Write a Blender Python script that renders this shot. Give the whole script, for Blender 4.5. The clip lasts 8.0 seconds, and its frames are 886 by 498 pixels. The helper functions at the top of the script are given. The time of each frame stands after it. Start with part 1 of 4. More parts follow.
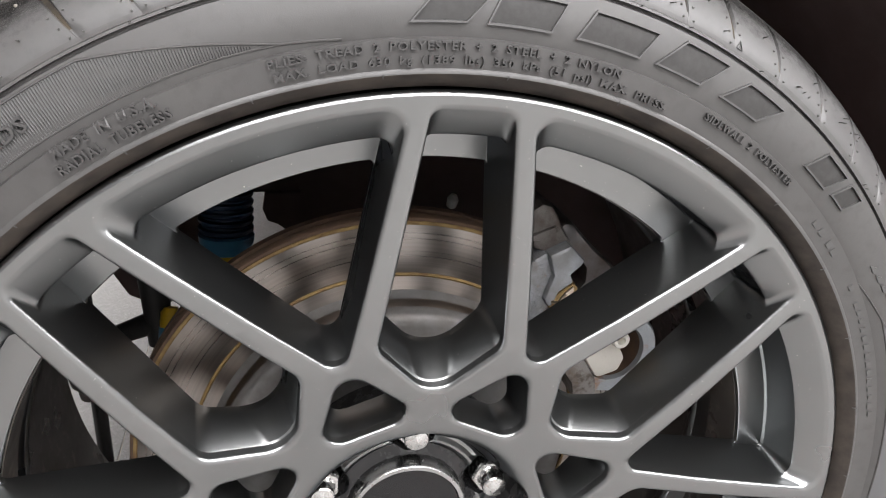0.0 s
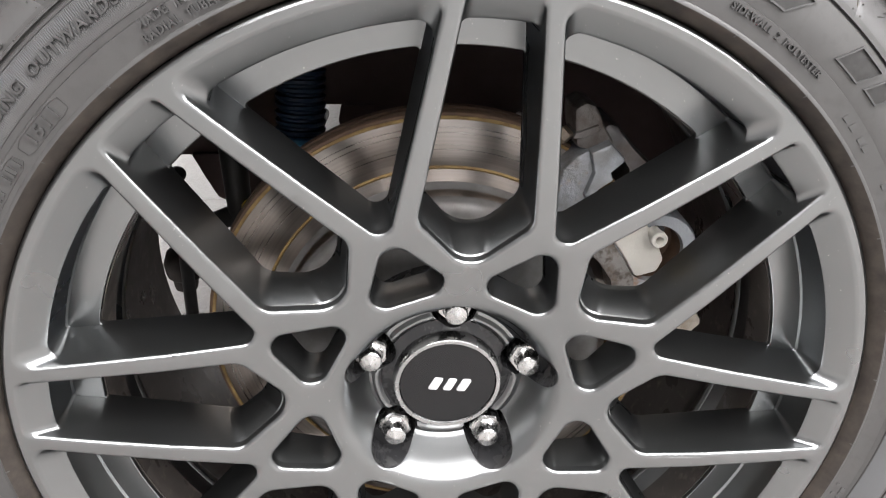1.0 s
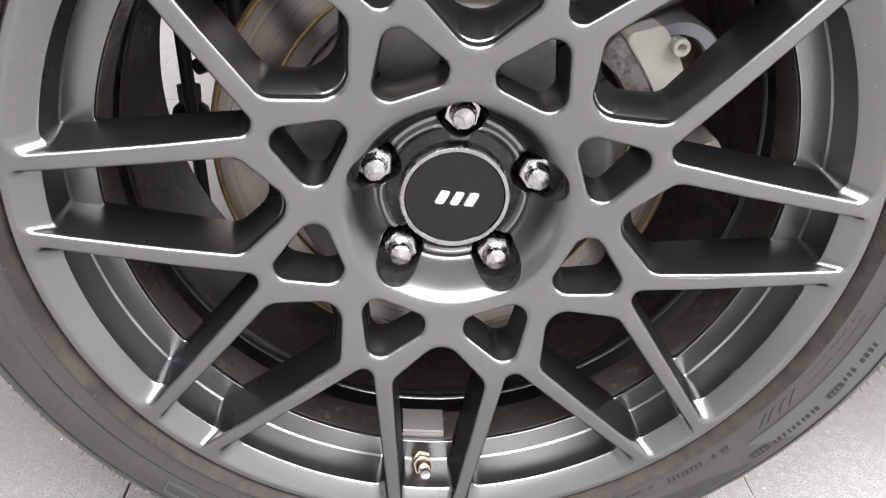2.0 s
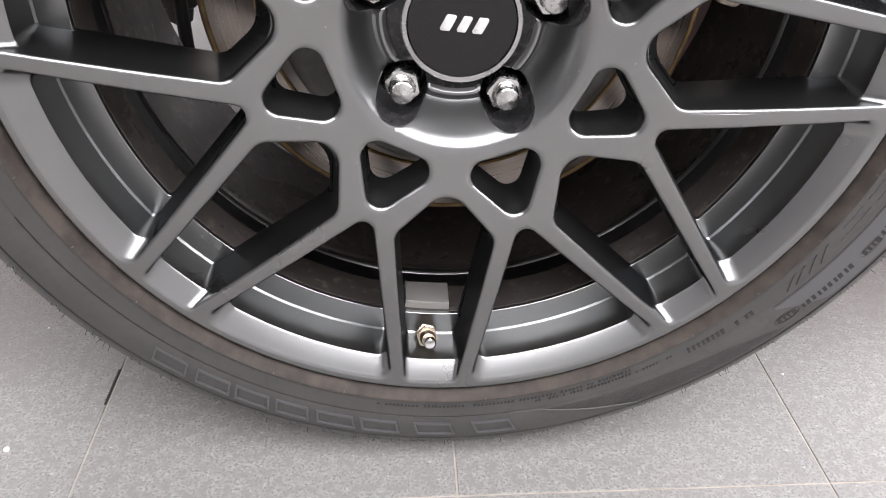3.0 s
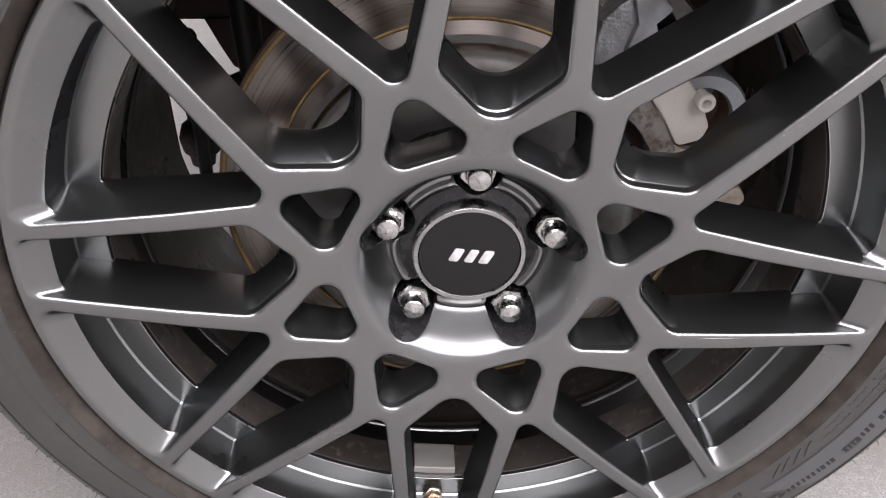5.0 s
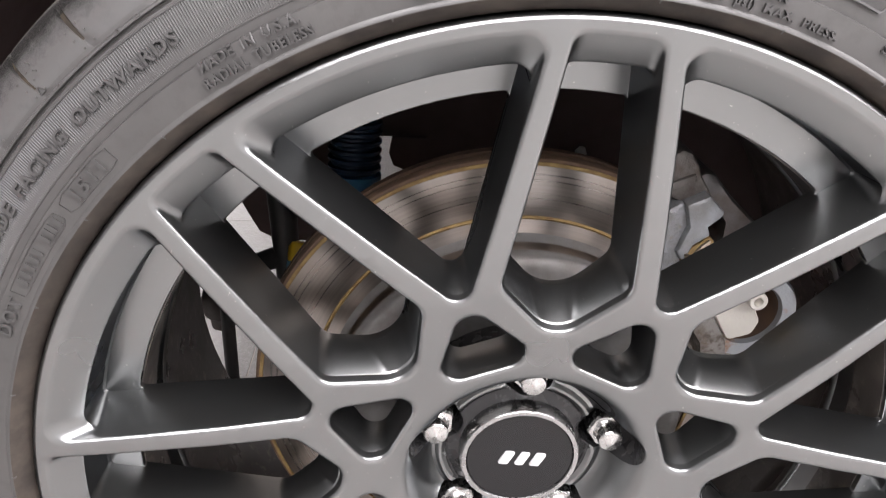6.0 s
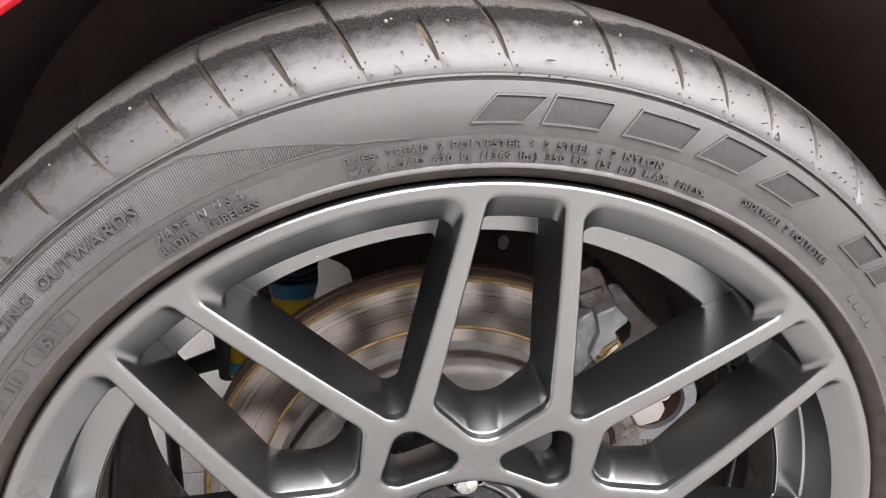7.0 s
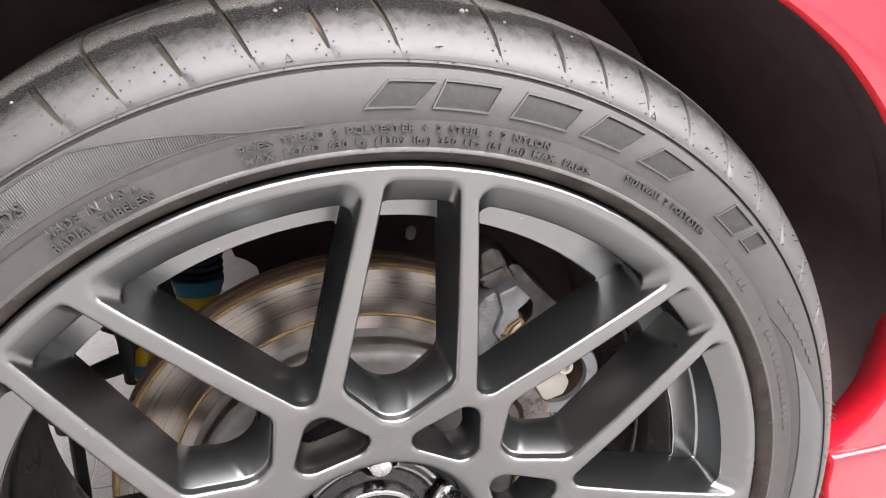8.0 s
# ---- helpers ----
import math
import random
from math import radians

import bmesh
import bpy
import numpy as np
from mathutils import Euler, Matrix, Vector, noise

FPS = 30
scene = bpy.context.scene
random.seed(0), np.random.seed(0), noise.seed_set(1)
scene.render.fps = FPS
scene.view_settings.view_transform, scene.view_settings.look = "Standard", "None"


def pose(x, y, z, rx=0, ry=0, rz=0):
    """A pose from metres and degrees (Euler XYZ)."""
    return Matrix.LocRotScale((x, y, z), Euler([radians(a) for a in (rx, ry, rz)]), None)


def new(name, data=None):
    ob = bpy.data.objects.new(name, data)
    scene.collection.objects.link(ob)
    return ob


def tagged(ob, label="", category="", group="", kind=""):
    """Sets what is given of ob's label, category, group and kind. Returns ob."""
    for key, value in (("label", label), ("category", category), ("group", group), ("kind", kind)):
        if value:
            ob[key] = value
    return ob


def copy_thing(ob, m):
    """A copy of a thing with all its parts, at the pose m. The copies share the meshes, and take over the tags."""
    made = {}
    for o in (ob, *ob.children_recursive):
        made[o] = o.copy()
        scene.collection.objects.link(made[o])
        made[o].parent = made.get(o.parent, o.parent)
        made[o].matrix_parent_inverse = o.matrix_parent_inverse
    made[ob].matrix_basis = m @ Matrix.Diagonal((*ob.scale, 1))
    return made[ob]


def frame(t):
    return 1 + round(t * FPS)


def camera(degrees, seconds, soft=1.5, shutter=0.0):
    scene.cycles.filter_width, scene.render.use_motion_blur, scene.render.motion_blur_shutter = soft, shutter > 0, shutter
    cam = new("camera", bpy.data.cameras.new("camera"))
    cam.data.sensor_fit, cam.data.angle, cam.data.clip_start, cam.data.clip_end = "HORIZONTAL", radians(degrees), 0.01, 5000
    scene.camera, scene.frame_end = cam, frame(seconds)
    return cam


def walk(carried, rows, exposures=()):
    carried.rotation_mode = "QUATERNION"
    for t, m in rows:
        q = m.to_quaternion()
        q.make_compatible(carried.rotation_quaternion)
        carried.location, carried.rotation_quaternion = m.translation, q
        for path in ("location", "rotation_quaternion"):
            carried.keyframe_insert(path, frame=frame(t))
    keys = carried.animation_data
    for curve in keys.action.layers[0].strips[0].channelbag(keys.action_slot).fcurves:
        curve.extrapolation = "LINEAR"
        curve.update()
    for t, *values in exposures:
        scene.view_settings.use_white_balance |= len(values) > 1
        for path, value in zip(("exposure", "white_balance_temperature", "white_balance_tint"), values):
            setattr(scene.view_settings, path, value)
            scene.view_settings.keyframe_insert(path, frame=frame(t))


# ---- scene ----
# path: seconds, place, tilt, roll, turn
ROWS = [
    (0, -0.0712, -0.3553, 0.6886, 66.694, -2.533, -12.570),
    (0.5, -0.0646, -0.3901, 0.6959, 65.079, -1.958, -7.098),
    (1, -0.0479, -0.4111, 0.6685, 62.784, -1.659, -4.938),
    (1.5, -0.0425, -0.4294, 0.6250, 60.762, -1.406, -3.660),
    (2, -0.0372, -0.4374, 0.5801, 58.428, -1.327, -3.148),
    (2.2, -0.0404, -0.4387, 0.5536, 57.342, -1.508, -3.549),
    (3.3, -0.0392, -0.4411, 0.4943, 54.465, -1.097, -2.994),
    (3.5, -0.0398, -0.4400, 0.5061, 54.982, -1.084, -2.865),
    (4, -0.0378, -0.4230, 0.5597, 53.875, -1.282, -2.833),
    (5.3, -0.0419, -0.3909, 0.6444, 56.772, -1.274, -2.296),
    (5.5, -0.0495, -0.3890, 0.6531, 58.862, -1.501, -2.650),
    (6, -0.0770, -0.3530, 0.6700, 63.784, -1.794, -3.111),
    (6.5, -0.0933, -0.3634, 0.7247, 66.895, -2.131, -5.114),
    (7, -0.0802, -0.3729, 0.7317, 67.143, -2.154, -8.646),
    (7.5, -0.0870, -0.3803, 0.7322, 67.142, -2.227, -12.402),
    (8, -0.0750, -0.3868, 0.7287, 67.290, -2.267, -15.720),
]
cam = camera(62.07, 8.0, soft=1.0, shutter=0.12)
# the film's own brightening, darkening and tint: stops, kelvin, tint
STOPS = [(0.0, 0.06, 6500, 9), (0.7, 0.22, 6500, 9), (1.5, 0.13, 6450, 8), (2.2, 0.0, 6450, 9), (3.4, -0.50, 6450, 14), (4.2, -0.63, 6430, 15), (5.5, -0.10, 6500, 14), (6.0, 0.32, 6550, 13), (6.5, 0.44, 6620, 12), (8.0, 0.49, 6620, 11)]
walk(cam, [(t, pose(x, y, z, rx, ry, rz)) for t, x, y, z, rx, ry, rz in ROWS], STOPS)

# ---- light ----
HUB = 0.352                      # height of the wheel's axis
SPIN = 3.85                      # degrees by which the wheel stands turned
world = bpy.data.worlds.new("world")
scene.world = world
world.use_nodes = True
world.node_tree.nodes["Background"].inputs[0].default_value = (0.9, 0.95, 1.0, 1)
world.node_tree.nodes["Background"].inputs[1].default_value = 0.3
LAMP = 266.0


# ---- materials ----
def material(name, base, rough=0.5, metal=0.0, coat=0.0, spec=0.5):
    m = bpy.data.materials.new(name)
    m.use_nodes = True
    b = m.node_tree.nodes["Principled BSDF"]
    b.inputs["Base Color"].default_value = (*base, 1)
    b.inputs["Roughness"].default_value = rough
    b.inputs["Metallic"].default_value = metal
    b.inputs["Coat Weight"].default_value = coat
    b.inputs["Specular IOR Level"].default_value = spec
    return m


def vary(m, other, scale, lo=0.4, hi=0.7, detail=6.0, rough=None, bump=0.0, bump_scale=None, stretch=(1, 1, 1)):
    """Mix a second colour in by noise, vary the roughness and add a fine relief."""
    t = m.node_tree
    n, l = t.nodes, t.links
    b = n["Principled BSDF"]
    base = tuple(b.inputs["Base Color"].default_value)
    co = n.new("ShaderNodeTexCoord")
    mp = n.new("ShaderNodeMapping")
    mp.inputs["Scale"].default_value = stretch
    l.new(co.outputs["Object"], mp.inputs["Vector"])
    no = n.new("ShaderNodeTexNoise")
    no.inputs["Scale"].default_value = scale
    no.inputs["Detail"].default_value = detail
    no.inputs["Roughness"].default_value = 0.6
    l.new(mp.outputs[0], no.inputs["Vector"])
    ramp = n.new("ShaderNodeMapRange")
    ramp.inputs["From Min"].default_value = lo
    ramp.inputs["From Max"].default_value = hi
    l.new(no.outputs[0], ramp.inputs["Value"])
    mix = n.new("ShaderNodeMix")
    mix.data_type = "RGBA"
    mix.inputs[6].default_value = base
    mix.inputs[7].default_value = (*other, 1)
    l.new(ramp.outputs[0], mix.inputs[0])
    if b.inputs["Base Color"].is_linked:
        l.new(b.inputs["Base Color"].links[0].from_socket, mix.inputs[6])
    l.new(mix.outputs[2], b.inputs["Base Color"])
    if rough:
        rr = n.new("ShaderNodeMapRange")
        rr.inputs["From Min"].default_value = lo
        rr.inputs["From Max"].default_value = hi
        rr.inputs["To Min"].default_value = rough[0]
        rr.inputs["To Max"].default_value = rough[1]
        l.new(no.outputs[0], rr.inputs["Value"])
        l.new(rr.outputs[0], b.inputs["Roughness"])
    if bump:
        nb = n.new("ShaderNodeTexNoise")
        nb.inputs["Scale"].default_value = bump_scale or scale * 8
        nb.inputs["Detail"].default_value = 4
        l.new(mp.outputs[0], nb.inputs["Vector"])
        bu = n.new("ShaderNodeBump")
        bu.inputs["Strength"].default_value = bump
        bu.inputs["Distance"].default_value = 0.001
        l.new(nb.outputs[0], bu.inputs["Height"])
        l.new(bu.outputs[0], b.inputs["Normal"])
    return m


GUNMETAL = vary(material("gunmetal_paint", (0.275, 0.279, 0.278), 0.23, 0.99), (0.248, 0.254, 0.256), 14, 0.2, 0.8, 3.0, rough=(0.26, 0.32), bump=0.05, bump_scale=16)
GUNMETAL.node_tree.nodes["Principled BSDF"].inputs["Specular Tint"].default_value = (0.06, 0.07, 0.09, 1)
GUNMETAL.node_tree.nodes["Principled BSDF"].inputs["Coat Weight"].default_value = 0.04
GUNMETAL.node_tree.nodes["Principled BSDF"].inputs["Coat Roughness"].default_value = 0.20
GUNMETAL = vary(GUNMETAL, (0.62, 0.60, 0.57), 620, 0.742, 0.760, 2.0)
BARREL = vary(material("dusty_barrel_paint", (0.088, 0.078, 0.072), 0.35, 0.2), (0.058, 0.050, 0.045), 18, rough=(0.26, 0.45))
BARREL = vary(BARREL, (0.19, 0.165, 0.14), 90, 0.56, 0.72)
RUBBER = vary(material("tyre_rubber", (0.034, 0.0325, 0.0315), 0.44, spec=0.92), (0.042, 0.040, 0.038), 24, rough=(0.50, 0.60), bump=0.05, bump_scale=1500)
RUBBER = vary(RUBBER, (0.026, 0.024, 0.023), 140, 0.5, 0.75, bump=0.0)
RUBBER = vary(RUBBER, (0.066, 0.060, 0.054), 900, 0.66, 0.74)
BEAD = vary(material("dusty_bead_rubber", (0.024, 0.0195, 0.0165), 0.65, spec=0.35), (0.055, 0.045, 0.037), 60, 0.35, 0.65)
TREAD = vary(material("scuffed_tread_rubber", (0.060, 0.058, 0.055), 0.7), (0.13, 0.127, 0.12), 700, 0.45, 0.72, bump=0.9, bump_scale=1100)


def shoulder_rubber():
    """Rubber that goes over from clean wall through a torn dark band to the gritty tread."""
    m = material("worn_shoulder_rubber", (0.046, 0.045, 0.0445), 0.5, spec=0.8)
    n, l = m.node_tree.nodes, m.node_tree.links
    b = n["Principled BSDF"]
    co, sep = n.new("ShaderNodeTexCoord"), n.new("ShaderNodeSeparateXYZ")
    l.new(co.outputs["Object"], sep.inputs[0])

    def noise_at(scale, detail=6.0):
        no = n.new("ShaderNodeTexNoise")
        no.inputs["Scale"].default_value, no.inputs["Detail"].default_value, no.inputs["Roughness"].default_value = scale, detail, 0.65
        l.new(co.outputs["Object"], no.inputs["Vector"])
        return no.outputs[0]

    def step(value, lo, hi, to0=0.0, to1=1.0):
        r = n.new("ShaderNodeMapRange")
        r.inputs["From Min"].default_value, r.inputs["From Max"].default_value = lo, hi
        r.inputs["To Min"].default_value, r.inputs["To Max"].default_value = to0, to1
        l.new(value, r.inputs["Value"])
        return r.outputs[0]

    def mixed(fac, a, c):
        x = n.new("ShaderNodeMix")
        x.data_type = "RGBA"
        l.new(fac, x.inputs[0])
        for k, v in ((6, a), (7, c)):
            if isinstance(v, tuple):
                x.inputs[k].default_value = (*v, 1)
            else:
                l.new(v, x.inputs[k])
        return x.outputs[2]

    def plus(a, c, k):
        x = n.new("ShaderNodeMath")
        x.operation = "MULTIPLY_ADD"
        l.new(a, x.inputs[0])
        x.inputs[1].default_value = k
        l.new(c, x.inputs[2])
        return x.outputs[0]

    big, mid, fine = noise_at(9, 3.0), noise_at(160), noise_at(1300, 3.0)
    depth = plus(mid, plus(big, sep.outputs[1], 0.016), 0.012)
    clean = mixed(step(mid, 0.5, 0.75), (0.058, 0.057, 0.056), (0.045, 0.044, 0.043))
    torn = mixed(step(fine, 0.52, 0.70), (0.011, 0.0105, 0.010), (0.065, 0.062, 0.058))
    grit = mixed(step(fine, 0.40, 0.66), (0.050, 0.048, 0.046), (0.170, 0.163, 0.152))
    dark = step(depth, -0.0125, -0.0015)
    gone = step(depth, 0.0072, 0.0105)
    col = mixed(gone, mixed(dark, clean, torn), grit)
    l.new(col, b.inputs["Base Color"])
    l.new(step(dark, 0, 1, 0.5, 0.8), b.inputs["Roughness"])
    l.new(step(dark, 0, 1, 0.8, 0.12), b.inputs["Specular IOR Level"])
    bu = n.new("ShaderNodeBump")
    bu.inputs["Distance"].default_value = 0.001
    l.new(step(dark, 0, 1, 0.05, 0.8), bu.inputs["Strength"])
    l.new(fine, bu.inputs["Height"])
    l.new(bu.outputs[0], b.inputs["Normal"])
    return m


SHOULDER = shoulder_rubber()
POLISHED = vary(material("polished_rubber", (0.064, 0.066, 0.069), 0.40, spec=1.0), (0.056, 0.057, 0.059), 30)
HATCH = vary(material("ribbed_rubber", (0.026, 0.025, 0.025), 0.5, spec=0.55), (0.036, 0.034, 0.033), 60)
GROOVE = vary(material("dirt_in_groove", (0.030, 0.026, 0.022), 0.9, spec=0.1), (0.085, 0.068, 0.046), 45, 0.45, 0.66)
# lighter than the wall rubber, to imitate light caught on raised moulding
LETTER = vary(material("moulded_rubber", (0.056, 0.055, 0.054), 0.5, spec=0.7), (0.042, 0.041, 0.040), 200)
WORDS = vary(material("darker_moulded_rubber", (0.037, 0.0355, 0.035), 0.52, spec=0.75), (0.031, 0.030, 0.029), 200)
LOGO = vary(material("hatched_moulded_rubber", (0.022, 0.021, 0.020), 0.55, spec=0.4), (0.032, 0.031, 0.030), 300)
CHROME = vary(material("zinc_chrome", (0.70, 0.70, 0.69), 0.15, 1.0), (0.52, 0.51, 0.50), 200, rough=(0.10, 0.22))
RINGSTEEL = vary(material("scuffed_ring_metal", (0.50, 0.50, 0.50), 0.3, 1.0), (0.36, 0.36, 0.36), 70, rough=(0.22, 0.34))
NUTMETAL = vary(material("zinc_nut_metal", (0.64, 0.64, 0.63), 0.25, 1.0), (0.46, 0.45, 0.44), 260, rough=(0.20, 0.34))
STEEL = vary(material("dull_steel", (0.42, 0.42, 0.42), 0.35, 1.0), (0.28, 0.275, 0.27), 120, rough=(0.3, 0.5))
CAPBLACK = material("gloss_black_plastic", (0.007, 0.007, 0.0075), 0.12, 0.0, 0.0, 0.4)
EMBLEM = vary(material("silver_emblem", (0.75, 0.75, 0.75), 0.35, 0.3), (0.5, 0.5, 0.5), 300)
HUBBLACK = vary(material("satin_black_paint", (0.020, 0.020, 0.021), 0.30, 0.1), (0.032, 0.031, 0.030), 90, 0.5, 0.75, rough=(0.25, 0.42))
RUST = vary(material("ochre_rust", (0.27, 0.185, 0.07), 0.8), (0.15, 0.085, 0.035), 120)
RUSTEDGE = vary(material("brown_rust", (0.085, 0.052, 0.036), 0.8), (0.13, 0.078, 0.045), 90, bump=0.4, bump_scale=900)
CAST = vary(material("cast_iron_grey", (0.25, 0.26, 0.275), 0.42, 0.5), (0.14, 0.134, 0.130), 75, bump=0.9, bump_scale=500)
CAST = vary(CAST, (0.22, 0.12, 0.05), 45, 0.60, 0.72)
DARKCAST = vary(material("oily_dark_casting", (0.050, 0.043, 0.040), 0.5, 0.4), (0.026, 0.021, 0.019), 70, bump=0.6, bump_scale=500)
RUSTYCAST = vary(material("rust_stained_casting", (0.33, 0.35, 0.37), 0.45, 0.5), (0.30, 0.15, 0.06), 34, 0.57, 0.68, bump=0.6, bump_scale=500)
BROWNCAST = vary(material("weathered_casting", (0.27, 0.255, 0.24), 0.55, 0.4), (0.15, 0.11, 0.085), 60, 0.45, 0.62, bump=1.0, bump_scale=220)
BROWNCAST = vary(BROWNCAST, (0.12, 0.098, 0.082), 170, 0.5, 0.66)
CREAM = vary(material("cream_zinc_casting", (0.66, 0.63, 0.57), 0.5, 0.0), (0.35, 0.22, 0.10), 50, 0.66, 0.85, bump=0.3, bump_scale=400)
TABCAST = vary(material("beige_casting", (0.50, 0.46, 0.40), 0.6, 0.1), (0.30, 0.24, 0.18), 50, 0.45, 0.65, bump=0.5, bump_scale=400)
BRIDGE = vary(material("brown_bloomed_casting", (0.110, 0.106, 0.106), 0.33, 0.6), (0.060, 0.044, 0.037), 26, 0.42, 0.6, rough=(0.30, 0.48))
EARCAST = vary(material("brown_grey_casting", (0.150, 0.138, 0.130), 0.5, 0.4), (0.085, 0.068, 0.058), 60, 0.42, 0.62, bump=0.5, bump_scale=400)
BLOCKCAST = vary(material("blue_grey_casting", (0.27, 0.285, 0.305), 0.42, 0.55), (0.20, 0.200, 0.200), 60, 0.4, 0.65, bump=0.35, bump_scale=500)
YELLOW = material("yellow_paint", (0.62, 0.40, 0.02), 0.4)
BLUE = vary(material("blue_plastic", (0.006, 0.024, 0.055), 0.5), (0.005, 0.016, 0.034), 40)
SKYBLUE = vary(material("light_blue_plastic", (0.06, 0.22, 0.36), 0.4), (0.05, 0.18, 0.30), 40)
GRIT = vary(material("grey_grit", (0.21, 0.195, 0.17), 0.9), (0.10, 0.092, 0.08), 900)
CHIPWHITE = vary(material("chalky_white", (0.75, 0.75, 0.73), 0.8), (0.6, 0.6, 0.58), 300)
LINER = vary(material("black_liner_felt", (0.085, 0.058, 0.056), 0.85), (0.105, 0.075, 0.072), 30)
BLACKRUB = material("black_rubber", (0.02, 0.02, 0.02), 0.5)
RED = material("red_car_paint", (0.72, 0.012, 0.03), 0.3, 0.0, 1.0)
BRASS = vary(material("brass", (0.55, 0.47, 0.38), 0.3, 1.0), (0.38, 0.30, 0.22), 300)
TAPE = material("adhesive_weight_grey", (0.40, 0.39, 0.37), 0.45, 0.5)
WALLPAINT = vary(material("grey_wall_paint", (0.32, 0.32, 0.325), 0.7), (0.28, 0.28, 0.285), 3)
CEILING = vary(material("white_ceiling_paint", (0.60, 0.60, 0.60), 0.7), (0.54, 0.54, 0.54), 3)
REFLECTWALL = vary(material("white_reflector_paint", (0.74, 0.74, 0.74), 0.7), (0.68, 0.68, 0.68), 3)
GROUT = vary(material("cement_grout", (0.43, 0.39, 0.34), 0.9), (0.28, 0.25, 0.22), 30)


HAT = vary(material("dull_hat_iron", (0.24, 0.235, 0.23), 0.55, 0.6), (0.17, 0.155, 0.145), 40, rough=(0.5, 0.65))


def disc_metal():
    """Turned iron: a mirror-like sheen drawn out round the axis, with fine rings."""
    m = vary(material("worn_disc_iron", (0.285, 0.262, 0.245), 0.30, 1.0), (0.225, 0.190, 0.165), 16, 0.35, 0.65, 2.0)
    t = m.node_tree
    b = t.nodes["Principled BSDF"]
    b.inputs["Anisotropic"].default_value, b.inputs["Anisotropic Rotation"].default_value = 0.55, 0.25
    tan = t.nodes.new("ShaderNodeTangent")
    tan.direction_type, tan.axis = "RADIAL", "Y"
    t.links.new(tan.outputs[0], b.inputs["Tangent"])
    # rings: noise along the radius
    n, l = t.nodes, t.links
    co, sep, comb, ln, no = n.new("ShaderNodeTexCoord"), n.new("ShaderNodeSeparateXYZ"), n.new("ShaderNodeCombineXYZ"), n.new("ShaderNodeVectorMath"), n.new("ShaderNodeTexNoise")
    ln.operation, no.noise_dimensions = "LENGTH", "1D"
    no.inputs["Scale"].default_value, no.inputs["Detail"].default_value = 450, 4
    l.new(co.outputs["Object"], sep.inputs[0])
    l.new(sep.outputs[0], comb.inputs[0])
    l.new(sep.outputs[2], comb.inputs[1])
    l.new(comb.outputs[0], ln.inputs[0])
    l.new(ln.outputs["Value"], no.inputs["W"])
    rr, mix, bu = n.new("ShaderNodeMapRange"), n.new("ShaderNodeMix"), n.new("ShaderNodeBump")
    rr.inputs["From Min"].default_value, rr.inputs["From Max"].default_value = 0.3, 0.7
    rr.inputs["To Min"].default_value, rr.inputs["To Max"].default_value = 0.27, 0.31
    l.new(no.outputs[0], rr.inputs["Value"])
    l.new(rr.outputs[0], b.inputs["Roughness"])
    mix.data_type, mix.blend_type = "RGBA", "MULTIPLY"
    mix.inputs[0].default_value = 0.26
    old = b.inputs["Base Color"].links[0].from_socket
    grey = n.new("ShaderNodeMapRange")
    grey.inputs["From Min"].default_value, grey.inputs["From Max"].default_value = 0.30, 0.62
    grey.inputs["To Min"].default_value = 0.35
    l.new(no.outputs[0], grey.inputs["Value"])
    l.new(old, mix.inputs[6])
    l.new(grey.outputs[0], mix.inputs[7])
    l.new(mix.outputs[2], b.inputs["Base Color"])
    bu.inputs["Strength"].default_value, bu.inputs["Distance"].default_value = 0.02, 0.0003
    l.new(no.outputs[0], bu.inputs["Height"])
    l.new(bu.outputs[0], b.inputs["Normal"])
    return m


DISC = disc_metal()


def floor_tile():
    m = vary(material("grey_porcelain_tile", (0.300, 0.294, 0.280), 0.55), (0.270, 0.267, 0.262), 9, 0.35, 0.7, rough=(0.5, 0.65), bump=0.5, bump_scale=520)
    m = vary(m, (0.145, 0.143, 0.14), 420, 0.46, 0.64)
    m = vary(m, (0.44, 0.432, 0.42), 300, 0.58, 0.72)
    m = vary(m, (0.212, 0.207, 0.200), 110, 0.42, 0.64)
    return m


TILE = vary(floor_tile(), (0.235, 0.222, 0.208), 4.5, 0.52, 0.78)


# ---- mesh helpers ----
def finish(name, bm, mat, parent=None, label="", sharp=35, smooth=True):
    bmesh.ops.recalc_face_normals(bm, faces=bm.faces)
    me = bpy.data.meshes.new(name)
    bm.to_mesh(me)
    bm.free()
    for m in (mat if isinstance(mat, (list, tuple)) else [mat]):
        me.materials.append(m)
    me.polygons.foreach_set("use_smooth", [smooth] * len(me.polygons))
    if smooth:
        me.set_sharp_from_angle(angle=radians(sharp))
    ob = new(name, me)
    if parent:
        ob.parent = parent
    if label:
        ob["label"] = label
    return ob


def part(name, bm, mat, parent, label="", sharp=35, smooth=True):
    return finish(name, bm, mat, parent, label, sharp, smooth)


def thing(name, label, category, at=(0, 0, 0), group=""):
    ob = new(name)
    ob.empty_display_size = 0.05
    ob.location = at
    return tagged(ob, label, category, group)


